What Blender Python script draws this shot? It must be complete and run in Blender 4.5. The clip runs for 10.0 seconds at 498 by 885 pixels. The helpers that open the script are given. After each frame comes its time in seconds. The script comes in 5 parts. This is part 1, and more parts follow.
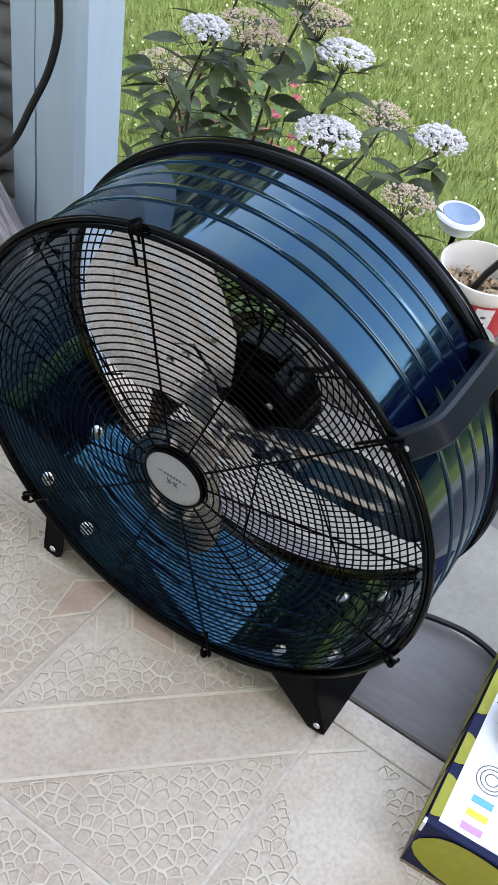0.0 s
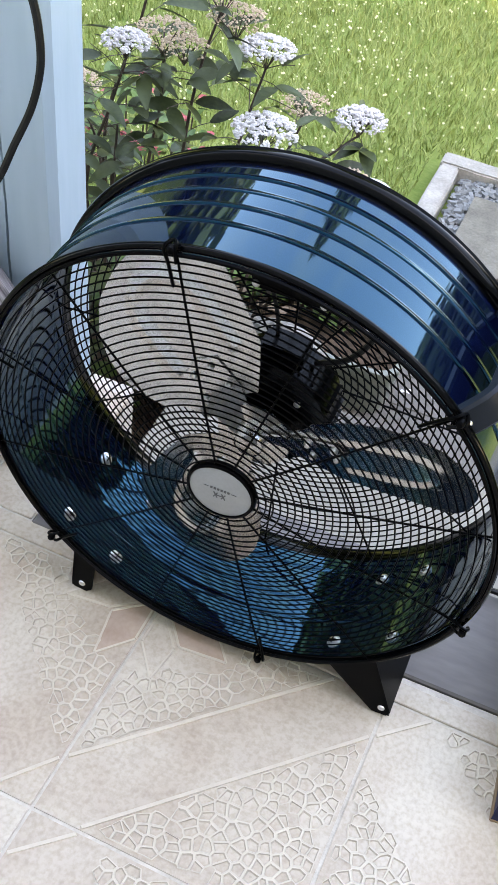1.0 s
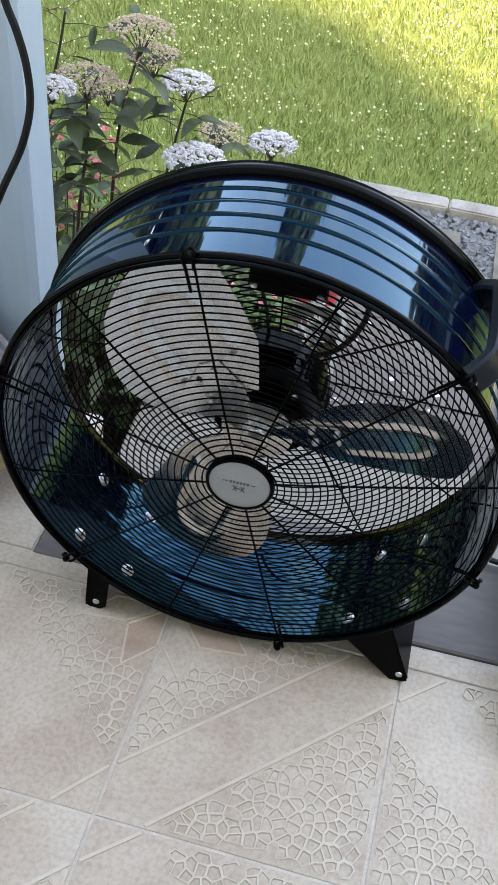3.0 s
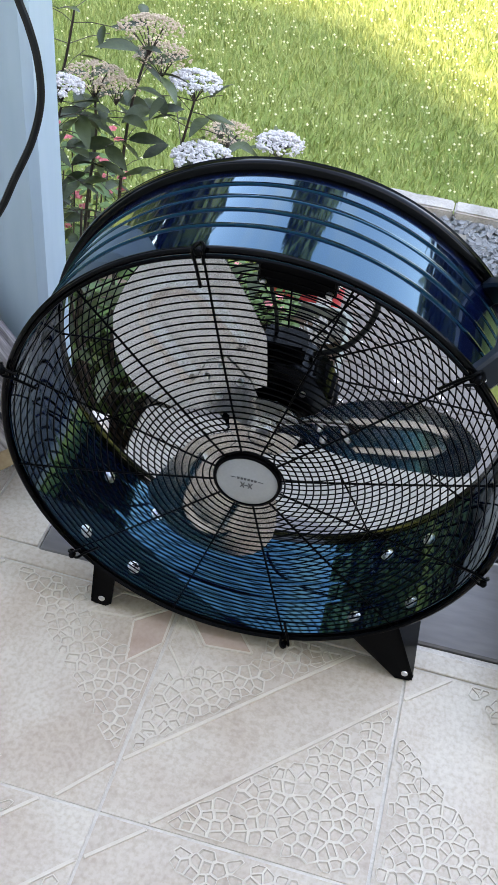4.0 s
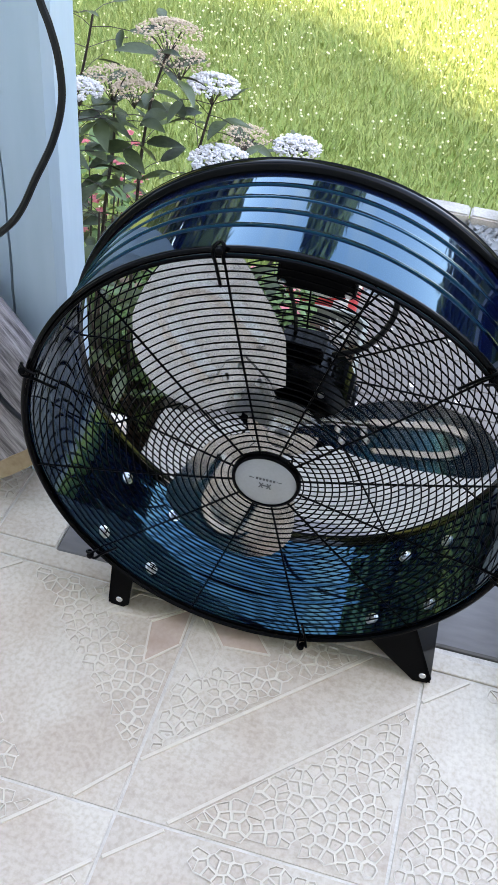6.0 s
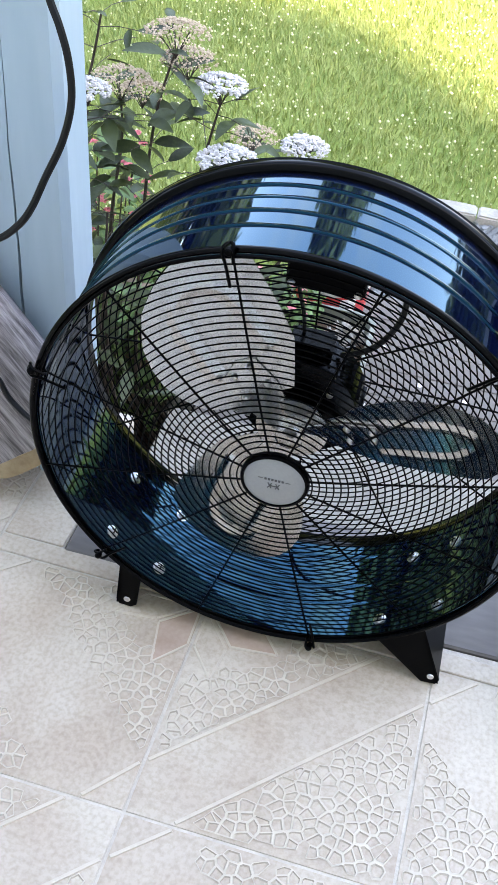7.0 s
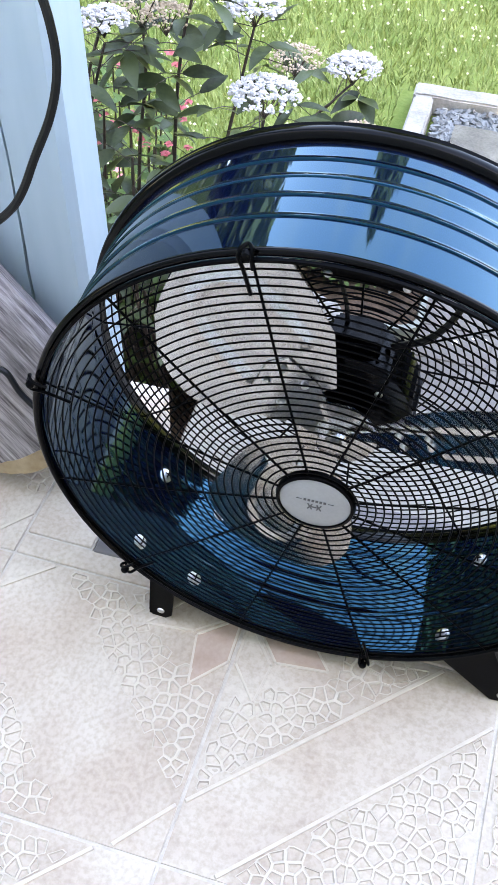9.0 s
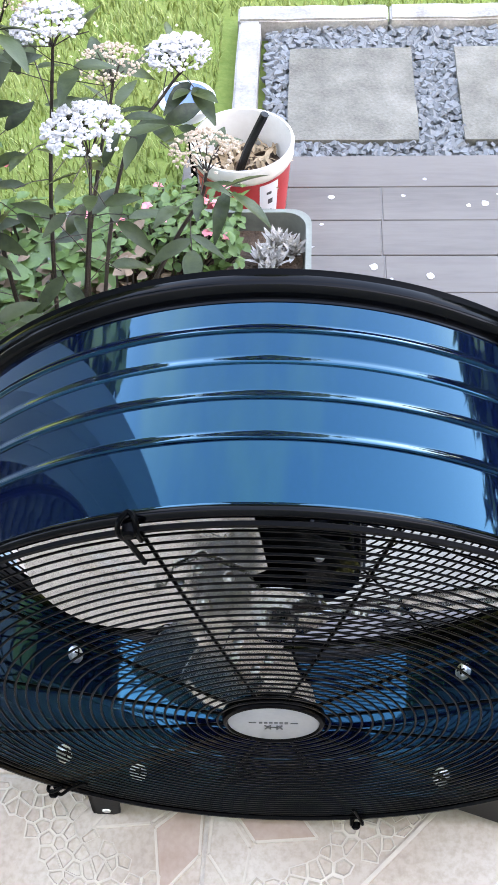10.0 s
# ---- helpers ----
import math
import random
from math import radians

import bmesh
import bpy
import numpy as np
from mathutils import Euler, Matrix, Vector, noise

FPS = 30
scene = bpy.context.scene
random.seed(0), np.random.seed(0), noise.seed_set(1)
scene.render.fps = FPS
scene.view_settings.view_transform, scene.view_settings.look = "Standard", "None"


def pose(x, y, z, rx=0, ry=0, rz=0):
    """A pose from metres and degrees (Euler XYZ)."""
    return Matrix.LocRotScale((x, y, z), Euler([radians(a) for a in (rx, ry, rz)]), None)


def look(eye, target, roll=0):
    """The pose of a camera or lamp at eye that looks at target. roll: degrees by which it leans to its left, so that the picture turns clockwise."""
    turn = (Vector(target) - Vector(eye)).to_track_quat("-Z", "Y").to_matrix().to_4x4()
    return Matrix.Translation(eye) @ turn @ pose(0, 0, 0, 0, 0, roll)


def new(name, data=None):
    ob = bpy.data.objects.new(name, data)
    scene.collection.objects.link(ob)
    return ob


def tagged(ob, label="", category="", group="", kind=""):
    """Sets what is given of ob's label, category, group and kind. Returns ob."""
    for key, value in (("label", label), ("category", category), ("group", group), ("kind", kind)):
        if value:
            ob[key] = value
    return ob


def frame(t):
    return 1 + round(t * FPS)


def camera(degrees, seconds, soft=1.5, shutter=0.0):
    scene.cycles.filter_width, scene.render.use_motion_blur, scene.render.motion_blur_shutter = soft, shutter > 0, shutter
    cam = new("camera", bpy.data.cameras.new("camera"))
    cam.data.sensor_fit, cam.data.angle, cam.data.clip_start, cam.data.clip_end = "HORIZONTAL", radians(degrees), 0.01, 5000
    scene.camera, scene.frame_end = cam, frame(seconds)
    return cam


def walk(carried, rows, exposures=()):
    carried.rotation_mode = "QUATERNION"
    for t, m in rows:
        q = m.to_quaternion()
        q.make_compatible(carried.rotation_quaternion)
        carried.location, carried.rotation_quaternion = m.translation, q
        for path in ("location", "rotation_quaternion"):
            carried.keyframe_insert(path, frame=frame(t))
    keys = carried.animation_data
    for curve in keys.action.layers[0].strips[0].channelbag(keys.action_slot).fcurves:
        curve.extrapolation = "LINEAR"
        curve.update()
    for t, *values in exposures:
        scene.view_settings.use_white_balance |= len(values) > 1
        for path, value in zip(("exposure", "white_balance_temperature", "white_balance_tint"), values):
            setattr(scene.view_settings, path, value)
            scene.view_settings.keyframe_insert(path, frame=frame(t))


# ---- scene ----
cam = camera(25.8, 10.0, soft=0.75)
PATH = [
    (0, (0.401, -0.582, 1.244), (-0.166, 0.706, -0.177), 13.4),
    (0.5, (0.303, -0.570, 1.245), (-0.194, 0.714, -0.205), 13.2),
    (1, (0.25, -0.659, 1.231), (-0.135, 0.719, -0.167), 9.6),
    (1.5, (0.18, -0.745, 1.218), (-0.068, 0.718, -0.124), 7.1),
    (2, (0.162, -0.771, 1.242), (-0.045, 0.694, -0.105), 6.6),
    (2.5, (0.144, -0.789, 1.236), (-0.053, 0.693, -0.093), 7.3),
    (4, (0.13, -0.807, 1.219), (-0.076, 0.691, -0.09), 7.8),
    (4.5, (0.127, -0.808, 1.219), (-0.083, 0.689, -0.09), 7.8),
    (5, (0.125, -0.809, 1.218), (-0.091, 0.688, -0.091), 7.7),
    (5.5, (0.126, -0.813, 1.213), (-0.099, 0.688, -0.089), 7.5),
    (7, (0.121, -0.814, 1.213), (-0.12, 0.683, -0.09), 7.2),
    (7.5, (0.119, -0.811, 1.217), (-0.127, 0.682, -0.092), 7.1),
    (8, (0.119, -0.827, 1.226), (-0.149, 0.675, -0.067), 6.3),
    (8.5, (0.12, -0.76, 1.209), (-0.176, 0.698, -0.128), 4.8),
    (9, (0.106, -0.586, 1.192), (-0.216, 0.746, -0.264), 2.5),
    (9.5, (0.046, -0.393, 1.177), (-0.197, 0.855, -0.367), -0.5),
    (10, (0.032, -0.225, 1.181), (-0.08, 0.993, -0.401), -3.7),
]
walk(cam, [(t, look(eye, target, roll)) for t, eye, target, roll in PATH],
     [(0, 3.85, 9900, 18), (0.5, 4.20, 9700, 18), (1, 4.15, 9800, 18), (1.5, 3.75, 10000, 18), (2.5, 3.65, 10000, 17), (4, 3.95, 9200, 17), (5.5, 4.06, 9000, 17),
      (7, 4.19, 9000, 17), (8, 4.24, 9000, 17), (8.5, 4.31, 9000, 18), (9, 4.49, 8900, 19), (9.5, 4.78, 8900, 20), (10, 4.55, 9400, 20)])

# ---- light ----
world = bpy.data.worlds.new("world")
scene.world = world
world.use_nodes = True
wn = world.node_tree.nodes
wl = world.node_tree.links
sky = wn.new("ShaderNodeTexSky")
sky.sky_type = 'NISHITA'
sky.sun_disc = False
SUN_ELEV, SUN_AZ = radians(40), radians(135)
sky.sun_elevation = SUN_ELEV
sky.sun_rotation = SUN_AZ
sky.dust_density = 0.5
sky.ozone_density = 2.5
# thin fair-weather cloud all over the sky
grey = wn.new("ShaderNodeRGBToBW")
lift = wn.new("ShaderNodeMath")
lift.operation = 'MULTIPLY'
lift.inputs[1].default_value = 1.7
where = wn.new("ShaderNodeTexCoord")
puffs = wn.new("ShaderNodeTexNoise")
puffs.inputs["Scale"].default_value = 3.2
puffs.inputs["Detail"].default_value = 5
cover = wn.new("ShaderNodeMapRange")
cover.inputs[1].default_value = 0.50
cover.inputs[2].default_value = 0.78
cover.inputs[4].default_value = 0.65
blend = wn.new("ShaderNodeMixRGB")
wl.new(where.outputs["Generated"], puffs.inputs["Vector"])
wl.new(puffs.outputs["Fac"], cover.inputs[0])
wl.new(sky.outputs[0], grey.inputs[0])
wl.new(grey.outputs[0], lift.inputs[0])
wl.new(cover.outputs[0], blend.inputs[0])
wl.new(sky.outputs[0], blend.inputs[1])
wl.new(lift.outputs[0], blend.inputs[2])
wl.new(blend.outputs[0], wn["Background"].inputs[0])
wn["Background"].inputs[1].default_value = 0.15
sun = new("sun", bpy.data.lights.new("sun", 'SUN'))
sun.data.energy = 1.05
sun.data.angle = radians(3.0)
sun.data.color = (1.0, 0.95, 0.86)
# the sun stands behind the house, to its right
sdir = Vector((math.sin(SUN_AZ) * math.cos(SUN_ELEV), math.cos(SUN_AZ) * math.cos(SUN_ELEV), math.sin(SUN_ELEV)))
sun.matrix_world = look(sdir * 20, (0, 0, 0))


# ---- materials ----
def mat(name, base, rough=0.6, metal=0.0, spec=0.5):
    m = bpy.data.materials.new(name)
    m.use_nodes = True
    b = m.node_tree.nodes["Principled BSDF"]
    b.inputs["Base Color"].default_value = (*base, 1)
    b.inputs["Roughness"].default_value = rough
    b.inputs["Metallic"].default_value = metal
    b.inputs["Specular IOR Level"].default_value = spec
    return m


def nodes_of(m):
    return m.node_tree.nodes, m.node_tree.links, m.node_tree.nodes["Principled BSDF"]


def mottled(name, a, b, scale=8.0, rough=0.7, metal=0.0, bump=0.2, fine=90.0, spec=0.5, stretch=(1, 1, 1), random_part=0.0, dist=0.004):
    """Two colours mixed by a broad and a fine noise, with a bump from the fine one."""
    m = mat(name, a, rough, metal, spec)
    n, l, p = nodes_of(m)
    tc = n.new("ShaderNodeTexCoord")
    mp = n.new("ShaderNodeMapping")
    mp.inputs["Scale"].default_value = stretch
    l.new(tc.outputs["Object"], mp.inputs["Vector"])
    n1 = n.new("ShaderNodeTexNoise")
    n1.inputs["Scale"].default_value = scale
    n1.inputs["Detail"].default_value = 5
    n2 = n.new("ShaderNodeTexNoise")
    n2.inputs["Scale"].default_value = fine
    n2.inputs["Detail"].default_value = 4
    for q in (n1, n2):
        l.new(mp.outputs[0], q.inputs["Vector"])
    add = n.new("ShaderNodeMath")
    add.operation = 'MULTIPLY_ADD'
    l.new(n2.outputs["Fac"], add.inputs[0])
    add.inputs[1].default_value = 0.5
    l.new(n1.outputs["Fac"], add.inputs[2])
    last = add
    if random_part:
        oi = n.new("ShaderNodeObjectInfo")
        gi = n.new("ShaderNodeNewGeometry")
        for out in (oi.outputs["Random"], gi.outputs["Random Per Island"]):
            r = n.new("ShaderNodeMath")
            r.operation = 'MULTIPLY_ADD'
            l.new(out, r.inputs[0])
            r.inputs[1].default_value = random_part
            l.new(last.outputs[0], r.inputs[2])
            last = r
    ramp = n.new("ShaderNodeValToRGB")
    ramp.color_ramp.elements[0].position = 0.5
    ramp.color_ramp.elements[0].color = (*a, 1)
    ramp.color_ramp.elements[1].position = 1.0 + random_part
    ramp.color_ramp.elements[1].color = (*b, 1)
    sc = n.new("ShaderNodeMath")
    sc.operation = 'MULTIPLY'
    sc.inputs[1].default_value = 1.0
    l.new(last.outputs[0], sc.inputs[0])
    l.new(sc.outputs[0], ramp.inputs["Fac"])
    l.new(ramp.outputs["Color"], p.inputs["Base Color"])
    if bump:
        bp = n.new("ShaderNodeBump")
        bp.inputs["Strength"].default_value = bump
        bp.inputs["Distance"].default_value = dist
        l.new(n2.outputs["Fac"], bp.inputs["Height"])
        l.new(bp.outputs[0], p.inputs["Normal"])
    return m


M_GLOSS = mottled("blue_black_gloss_paint", (0.0004, 0.0020, 0.0105), (0.0007, 0.0028, 0.0140), 5, 0.035, 0.0, 0.010, 14, spec=0.82)
M_GLOSS.node_tree.nodes["Principled BSDF"].inputs["Specular Tint"].default_value = (0.07, 0.62, 0.92, 1)
M_BLACK = mottled("black_powder_coat", (0.0007, 0.0007, 0.0009), (0.0014, 0.0014, 0.0017), 20, 0.36, 0.0, 0.03, 300, spec=0.035)
M_RING = mottled("black_ring_paint", (0.0005, 0.0006, 0.0008), (0.001, 0.0011, 0.0015), 10, 0.11, 0.0, 0.01, 200, spec=0.10)
M_WIRE = mat("black_coated_wire", (0.0006, 0.0007, 0.0009), 0.32, 0.0, 0.045)
M_BLADE = mottled("brushed_aluminium", (0.66, 0.645, 0.63), (0.76, 0.745, 0.73), 14, 0.20, 0.98, 0.02, 160)
M_MOTOR = mottled("black_motor_paint", (0.0005, 0.0006, 0.0009), (0.001, 0.0012, 0.0018), 20, 0.22, 0.0, 0.03, 300, spec=0.12)
M_ZINC = mottled("zinc_bolt", (0.62, 0.63, 0.64), (0.75, 0.75, 0.75), 60, 0.28, 1.0, 0.05, 400)
M_BADGE = mottled("silver_badge", (0.27, 0.275, 0.28), (0.32, 0.325, 0.33), 20, 0.45, 0.2, 0.02, 300)
M_HANDLE = mottled("black_moulded_plastic", (0.0025, 0.005, 0.009), (0.005, 0.009, 0.015), 30, 0.34, 0.0, 0.05, 300, spec=0.28)
M_INK = mat("grey_print", (0.06, 0.06, 0.065), 0.5)
M_RUBBER = mottled("black_rubber", (0.003, 0.003, 0.0035), (0.006, 0.006, 0.0065), 30, 0.45, 0.0, 0.05, 300, spec=0.3)
M_POST = mottled("pale_blue_paint", (0.33, 0.44, 0.515), (0.41, 0.515, 0.585), 6, 0.5, 0.0, 0.12, 60, stretch=(1, 1, 0.12))
M_GRASS = mottled("grass_blade", (0.100, 0.175, 0.032), (0.285, 0.335, 0.110), 2.2, 0.6, 0.0, 0.0, 9, random_part=0.25)
M_SOILG = mottled("lawn_earth", (0.10, 0.16, 0.025), (0.20, 0.24, 0.06), 3, 0.95, 0.0, 0.6, 60)
M_CLOVER = mottled("clover_white", (0.52, 0.53, 0.26), (0.74, 0.73, 0.48), 4, 0.8, 0.0, 0.0, 40, random_part=0.3)
M_LEAF = mottled("dark_elder_leaf", (0.007, 0.016, 0.005), (0.052, 0.070, 0.024), 12, 0.40, 0.0, 0.1, 120, spec=0.28, random_part=0.3)
M_LEAF2 = mottled("green_leaf", (0.022, 0.066, 0.012), (0.078, 0.145, 0.030), 12, 0.5, 0.0, 0.1, 120, random_part=0.25)
M_STEM = mottled("purple_brown_stem", (0.035, 0.022, 0.018), (0.07, 0.045, 0.035), 30, 0.6, 0.0, 0.2, 200)
M_FLOWER = mottled("white_elder_blossom", (0.46, 0.42, 0.41), (0.60, 0.565, 0.55), 30, 0.8, 0.0, 0.0, 90, random_part=0.2)
M_BUD = mottled("fading_elder_blossom", (0.38, 0.25, 0.17), (0.52, 0.39, 0.28), 30, 0.85, 0.0, 0.0, 90, random_part=0.3)
M_PINK = mottled("pink_petal", (0.72, 0.10, 0.13), (0.85, 0.26, 0.28), 20, 0.6, 0.0, 0.0, 90, random_part=0.3)
M_REDFL = mottled("red_petal", (0.34, 0.035, 0.04), (0.52, 0.11, 0.12), 20, 0.6, 0.0, 0.0, 90, random_part=0.3)
M_SOIL = mottled("dark_soil", (0.05, 0.032, 0.02), (0.13, 0.08, 0.05), 20, 0.95, 0.0, 0.8, 90, dist=0.01)
M_PLANK = mottled("grey_plank_tile", (0.094, 0.079, 0.066), (0.145, 0.125, 0.106), 5, 0.55, 0.0, 0.15, 50, stretch=(0.25, 1.6, 1), random_part=0.12)
M_LANDING = mottled("grey_landing_tile", (0.105, 0.092, 0.086), (0.170, 0.152, 0.141), 5, 0.62, 0.0, 0.06, 60, stretch=(0.4, 1.6, 1))
M_STEP = mottled("pale_stone_step", (0.215, 0.195, 0.158), (0.31, 0.285, 0.235), 7, 0.8, 0.0, 0.3, 90)
M_GROUT = mottled("pale_grout", (0.46, 0.40, 0.335), (0.64, 0.58, 0.505), 45, 0.9, 0.0, 0.3, 250)
M_DARKGROUT = mottled("dark_joint", (0.17, 0.155, 0.14), (0.24, 0.225, 0.205), 25, 0.95, 0.0, 0.3, 150)
M_KERB = mottled("pale_concrete", (0.20, 0.188, 0.165), (0.41, 0.39, 0.35), 9, 0.85, 0.0, 0.4, 120)
M_SLAB = mottled("grey_concrete_slab", (0.100, 0.092, 0.072), (0.225, 0.212, 0.172), 9, 0.85, 0.0, 0.6, 140)
M_GRAVEL = mottled("slate_gravel", (0.038, 0.044, 0.046), (0.170, 0.182, 0.182), 20, 0.7, 0.0, 0.3, 150, random_part=0.5)
M_WHITEPL = mottled("white_plastic", (0.70, 0.67, 0.61), (0.78, 0.76, 0.71), 8, 0.4, 0.0, 0.03, 120)
M_RED = mottled("red_print", (0.52, 0.025, 0.03), (0.60, 0.05, 0.05), 10, 0.35, 0.0, 0.02, 100)
M_STONE = mottled("grey_field_stone", (0.13, 0.12, 0.11), (0.28, 0.265, 0.24), 14, 0.85, 0.0, 0.6, 120, random_part=0.3, dist=0.008)
M_PALEROCK = mottled("pale_rough_rock", (0.33, 0.31, 0.28), (0.52, 0.49, 0.44), 20, 0.9, 0.0, 0.8, 120, dist=0.008)
M_WALL = mottled("house_render", (0.62, 0.60, 0.55), (0.70, 0.68, 0.63), 3, 0.9, 0.0, 0.3, 80)
M_ROOF = mottled("roof_tile", (0.12, 0.06, 0.045), (0.20, 0.10, 0.07), 3, 0.8, 0.0, 0.3, 40)


def streaked(name, dark, pale, axis_turn):
    """Weathered wood whose grain runs along the turned z axis."""
    m = mat(name, dark, 0.8)
    n, l, p = nodes_of(m)
    tc = n.new("ShaderNodeTexCoord")
    turn = n.new("ShaderNodeMapping")
    turn.inputs["Rotation"].default_value = (0, axis_turn, 0)
    thin = n.new("ShaderNodeMapping")
    thin.inputs["Scale"].default_value = (1, 1, 0.07)
    l.new(tc.outputs["Object"], turn.inputs["Vector"])
    l.new(turn.outputs[0], thin.inputs["Vector"])
    ramp = n.new("ShaderNodeValToRGB")
    ramp.color_ramp.elements[0].position, ramp.color_ramp.elements[0].color = 0.36, (*dark, 1)
    ramp.color_ramp.elements[1].position, ramp.color_ramp.elements[1].color = 0.66, (*pale, 1)
    fine = n.new("ShaderNodeTexNoise")
    fine.inputs["Scale"].default_value = 130
    fine.inputs["Detail"].default_value = 6
    fine.inputs["Roughness"].default_value = 0.7
    l.new(thin.outputs[0], fine.inputs["Vector"])
    l.new(fine.outputs["Fac"], ramp.inputs["Fac"])
    l.new(ramp.outputs[0], p.inputs["Base Color"])
    bp = n.new("ShaderNodeBump")
    bp.inputs["Strength"].default_value = 0.8
    bp.inputs["Distance"].default_value = 0.003
    l.new(fine.outputs["Fac"], bp.inputs["Height"])
    l.new(bp.outputs[0], p.inputs["Normal"])
    return m


M_STUMP = streaked("weathered_grey_wood", (0.075, 0.062, 0.062), (0.44, 0.39, 0.39), math.atan2(0.62, 0.78))
M_STRAW = mottled("tan_cut_wood", (0.27, 0.18, 0.10), (0.42, 0.31, 0.19), 20, 0.8, 0.0, 0.3, 120)
M_DRY = mottled("withered_stalk", (0.10, 0.062, 0.038), (0.24, 0.165, 0.11), 20, 0.85, 0.0, 0.1, 120, random_part=0.3)
M_YELLOW = mottled("lime_yellow_print", (0.27, 0.262, 0.022), (0.36, 0.345, 0.055), 9, 0.45, 0.0, 0.02, 100, spec=0.2)
M_NAVY = mottled("navy_print", (0.006, 0.010, 0.040), (0.011, 0.018, 0.06), 9, 0.4, 0.0, 0.02, 100, spec=0.12)
M_PAPER = mottled("white_card", (0.74, 0.75, 0.77), (0.80, 0.81, 0.82), 9, 0.55, 0.0, 0.03, 100)
M_CARD = mottled("brown_card", (0.22, 0.14, 0.08), (0.30, 0.20, 0.12), 9, 0.8, 0.0, 0.1, 100)
M_CYAN = mat("cyan_print", (0.05, 0.40, 0.60), 0.5)
M_YEL2 = mat("yellow_print", (0.70, 0.62, 0.06), 0.5)
M_MAG = mat("pink_print", (0.62, 0.28, 0.50), 0.5)
M_SOLAR = mottled("solar_cell", (0.10, 0.17, 0.26), (0.14, 0.22, 0.32), 20, 0.15, 0.0, 0.0, 120)
M_CLEAR = mottled("pale_blue_plastic", (0.55, 0.62, 0.66), (0.64, 0.70, 0.73), 9, 0.3, 0.0, 0.02, 120)
M_BARK = mottled("tree_bark", (0.05, 0.04, 0.03), (0.11, 0.09, 0.07), 8, 0.9, 0.0, 0.6, 60)
M_CROWN = mottled("tree_foliage", (0.013, 0.032, 0.010), (0.042, 0.072, 0.020), 2, 0.6, 0.0, 0.0, 12, random_part=0.25)
M_PLANTER = mottled("grey_green_planter", (0.16, 0.17, 0.14), (0.22, 0.23, 0.19), 8, 0.6, 0.0, 0.1, 120)


# ---- building helpers ----
def mesh_obj(name, bm, material, parent=None, label="", smooth=False):
    me = bpy.data.meshes.new(name)
    bmesh.ops.recalc_face_normals(bm, faces=bm.faces)
    bm.to_mesh(me)
    bm.free()
    if smooth:
        me.polygons.foreach_set("use_smooth", [True] * len(me.polygons))
        me.set_sharp_from_angle(angle=radians(38))
    for k in (material if isinstance(material, (list, tuple)) else [material]):
        me.materials.append(k)
    ob = new(name, me)
    ob.parent = parent
    if label:
        ob["label"] = label
    return ob


def part(name, bm, material, parent, label="", smooth=True):
    return mesh_obj(name, bm, material, parent, label, smooth)


def shared(name, me, parent, m=None):
    ob = new(name, me)
    ob.parent = parent
    if m is not None:
        ob.matrix_basis = m
    return ob


def raw(name, verts, faces, material, parent=None, smooth=False):
    me = bpy.data.meshes.new(name)
    me.from_pydata([tuple(v) for v in verts], [], [tuple(f) for f in faces])
    me.materials.append(material)
    if smooth:
        me.polygons.foreach_set("use_smooth", [True] * len(me.polygons))
    ob = new(name, me)
    ob.parent = parent
    return ob


def box(x0, x1, y0, y1, z0, z1, bevel=0.0, bm=None, seg=1):
    own = bm is None
    b = bmesh.new()
    bmesh.ops.create_cube(b, size=1)
    for v in b.verts:
        v.co = Vector(((x0 + x1) / 2 + v.co.x * (x1 - x0), (y0 + y1) / 2 + v.co.y * (y1 - y0), (z0 + z1) / 2 + v.co.z * (z1 - z0)))
    if bevel:
        bmesh.ops.bevel(b, geom=b.edges[:], offset=bevel, segments=seg, affect='EDGES')
    if own:
        return b
    me = bpy.data.meshes.new("tmp")
    b.to_mesh(me)
    b.free()
    bm.from_mesh(me)
    bpy.data.meshes.remove(me)
    return bm


def turned(profile, segs=96, axis='Y', closed=False, bm=None, arc=None):
    """Turns a profile of (along, radius) round an axis through the origin."""
    bm = bm or bmesh.new()
    a0, a1 = arc or (0, math.tau)
    full = arc is None
    cols = []
    n = segs if full else segs + 1
    for i in range(n):
        a = a0 + (a1 - a0) * i / segs
        col = []
        for y, r in profile:
            c = (r * math.cos(a), y, r * math.sin(a)) if axis == 'Y' else (r * math.cos(a), r * math.sin(a), y)
            col.append(bm.verts.new(c))
        cols.append(col)
    k = len(profile)
    for i in range(segs):
        A, B = cols[i], cols[(i + 1) % n]
        for j in range(k if closed else k - 1):
            bm.faces.new((A[j], A[(j + 1) % k], B[(j + 1) % k], B[j]))
    return bm


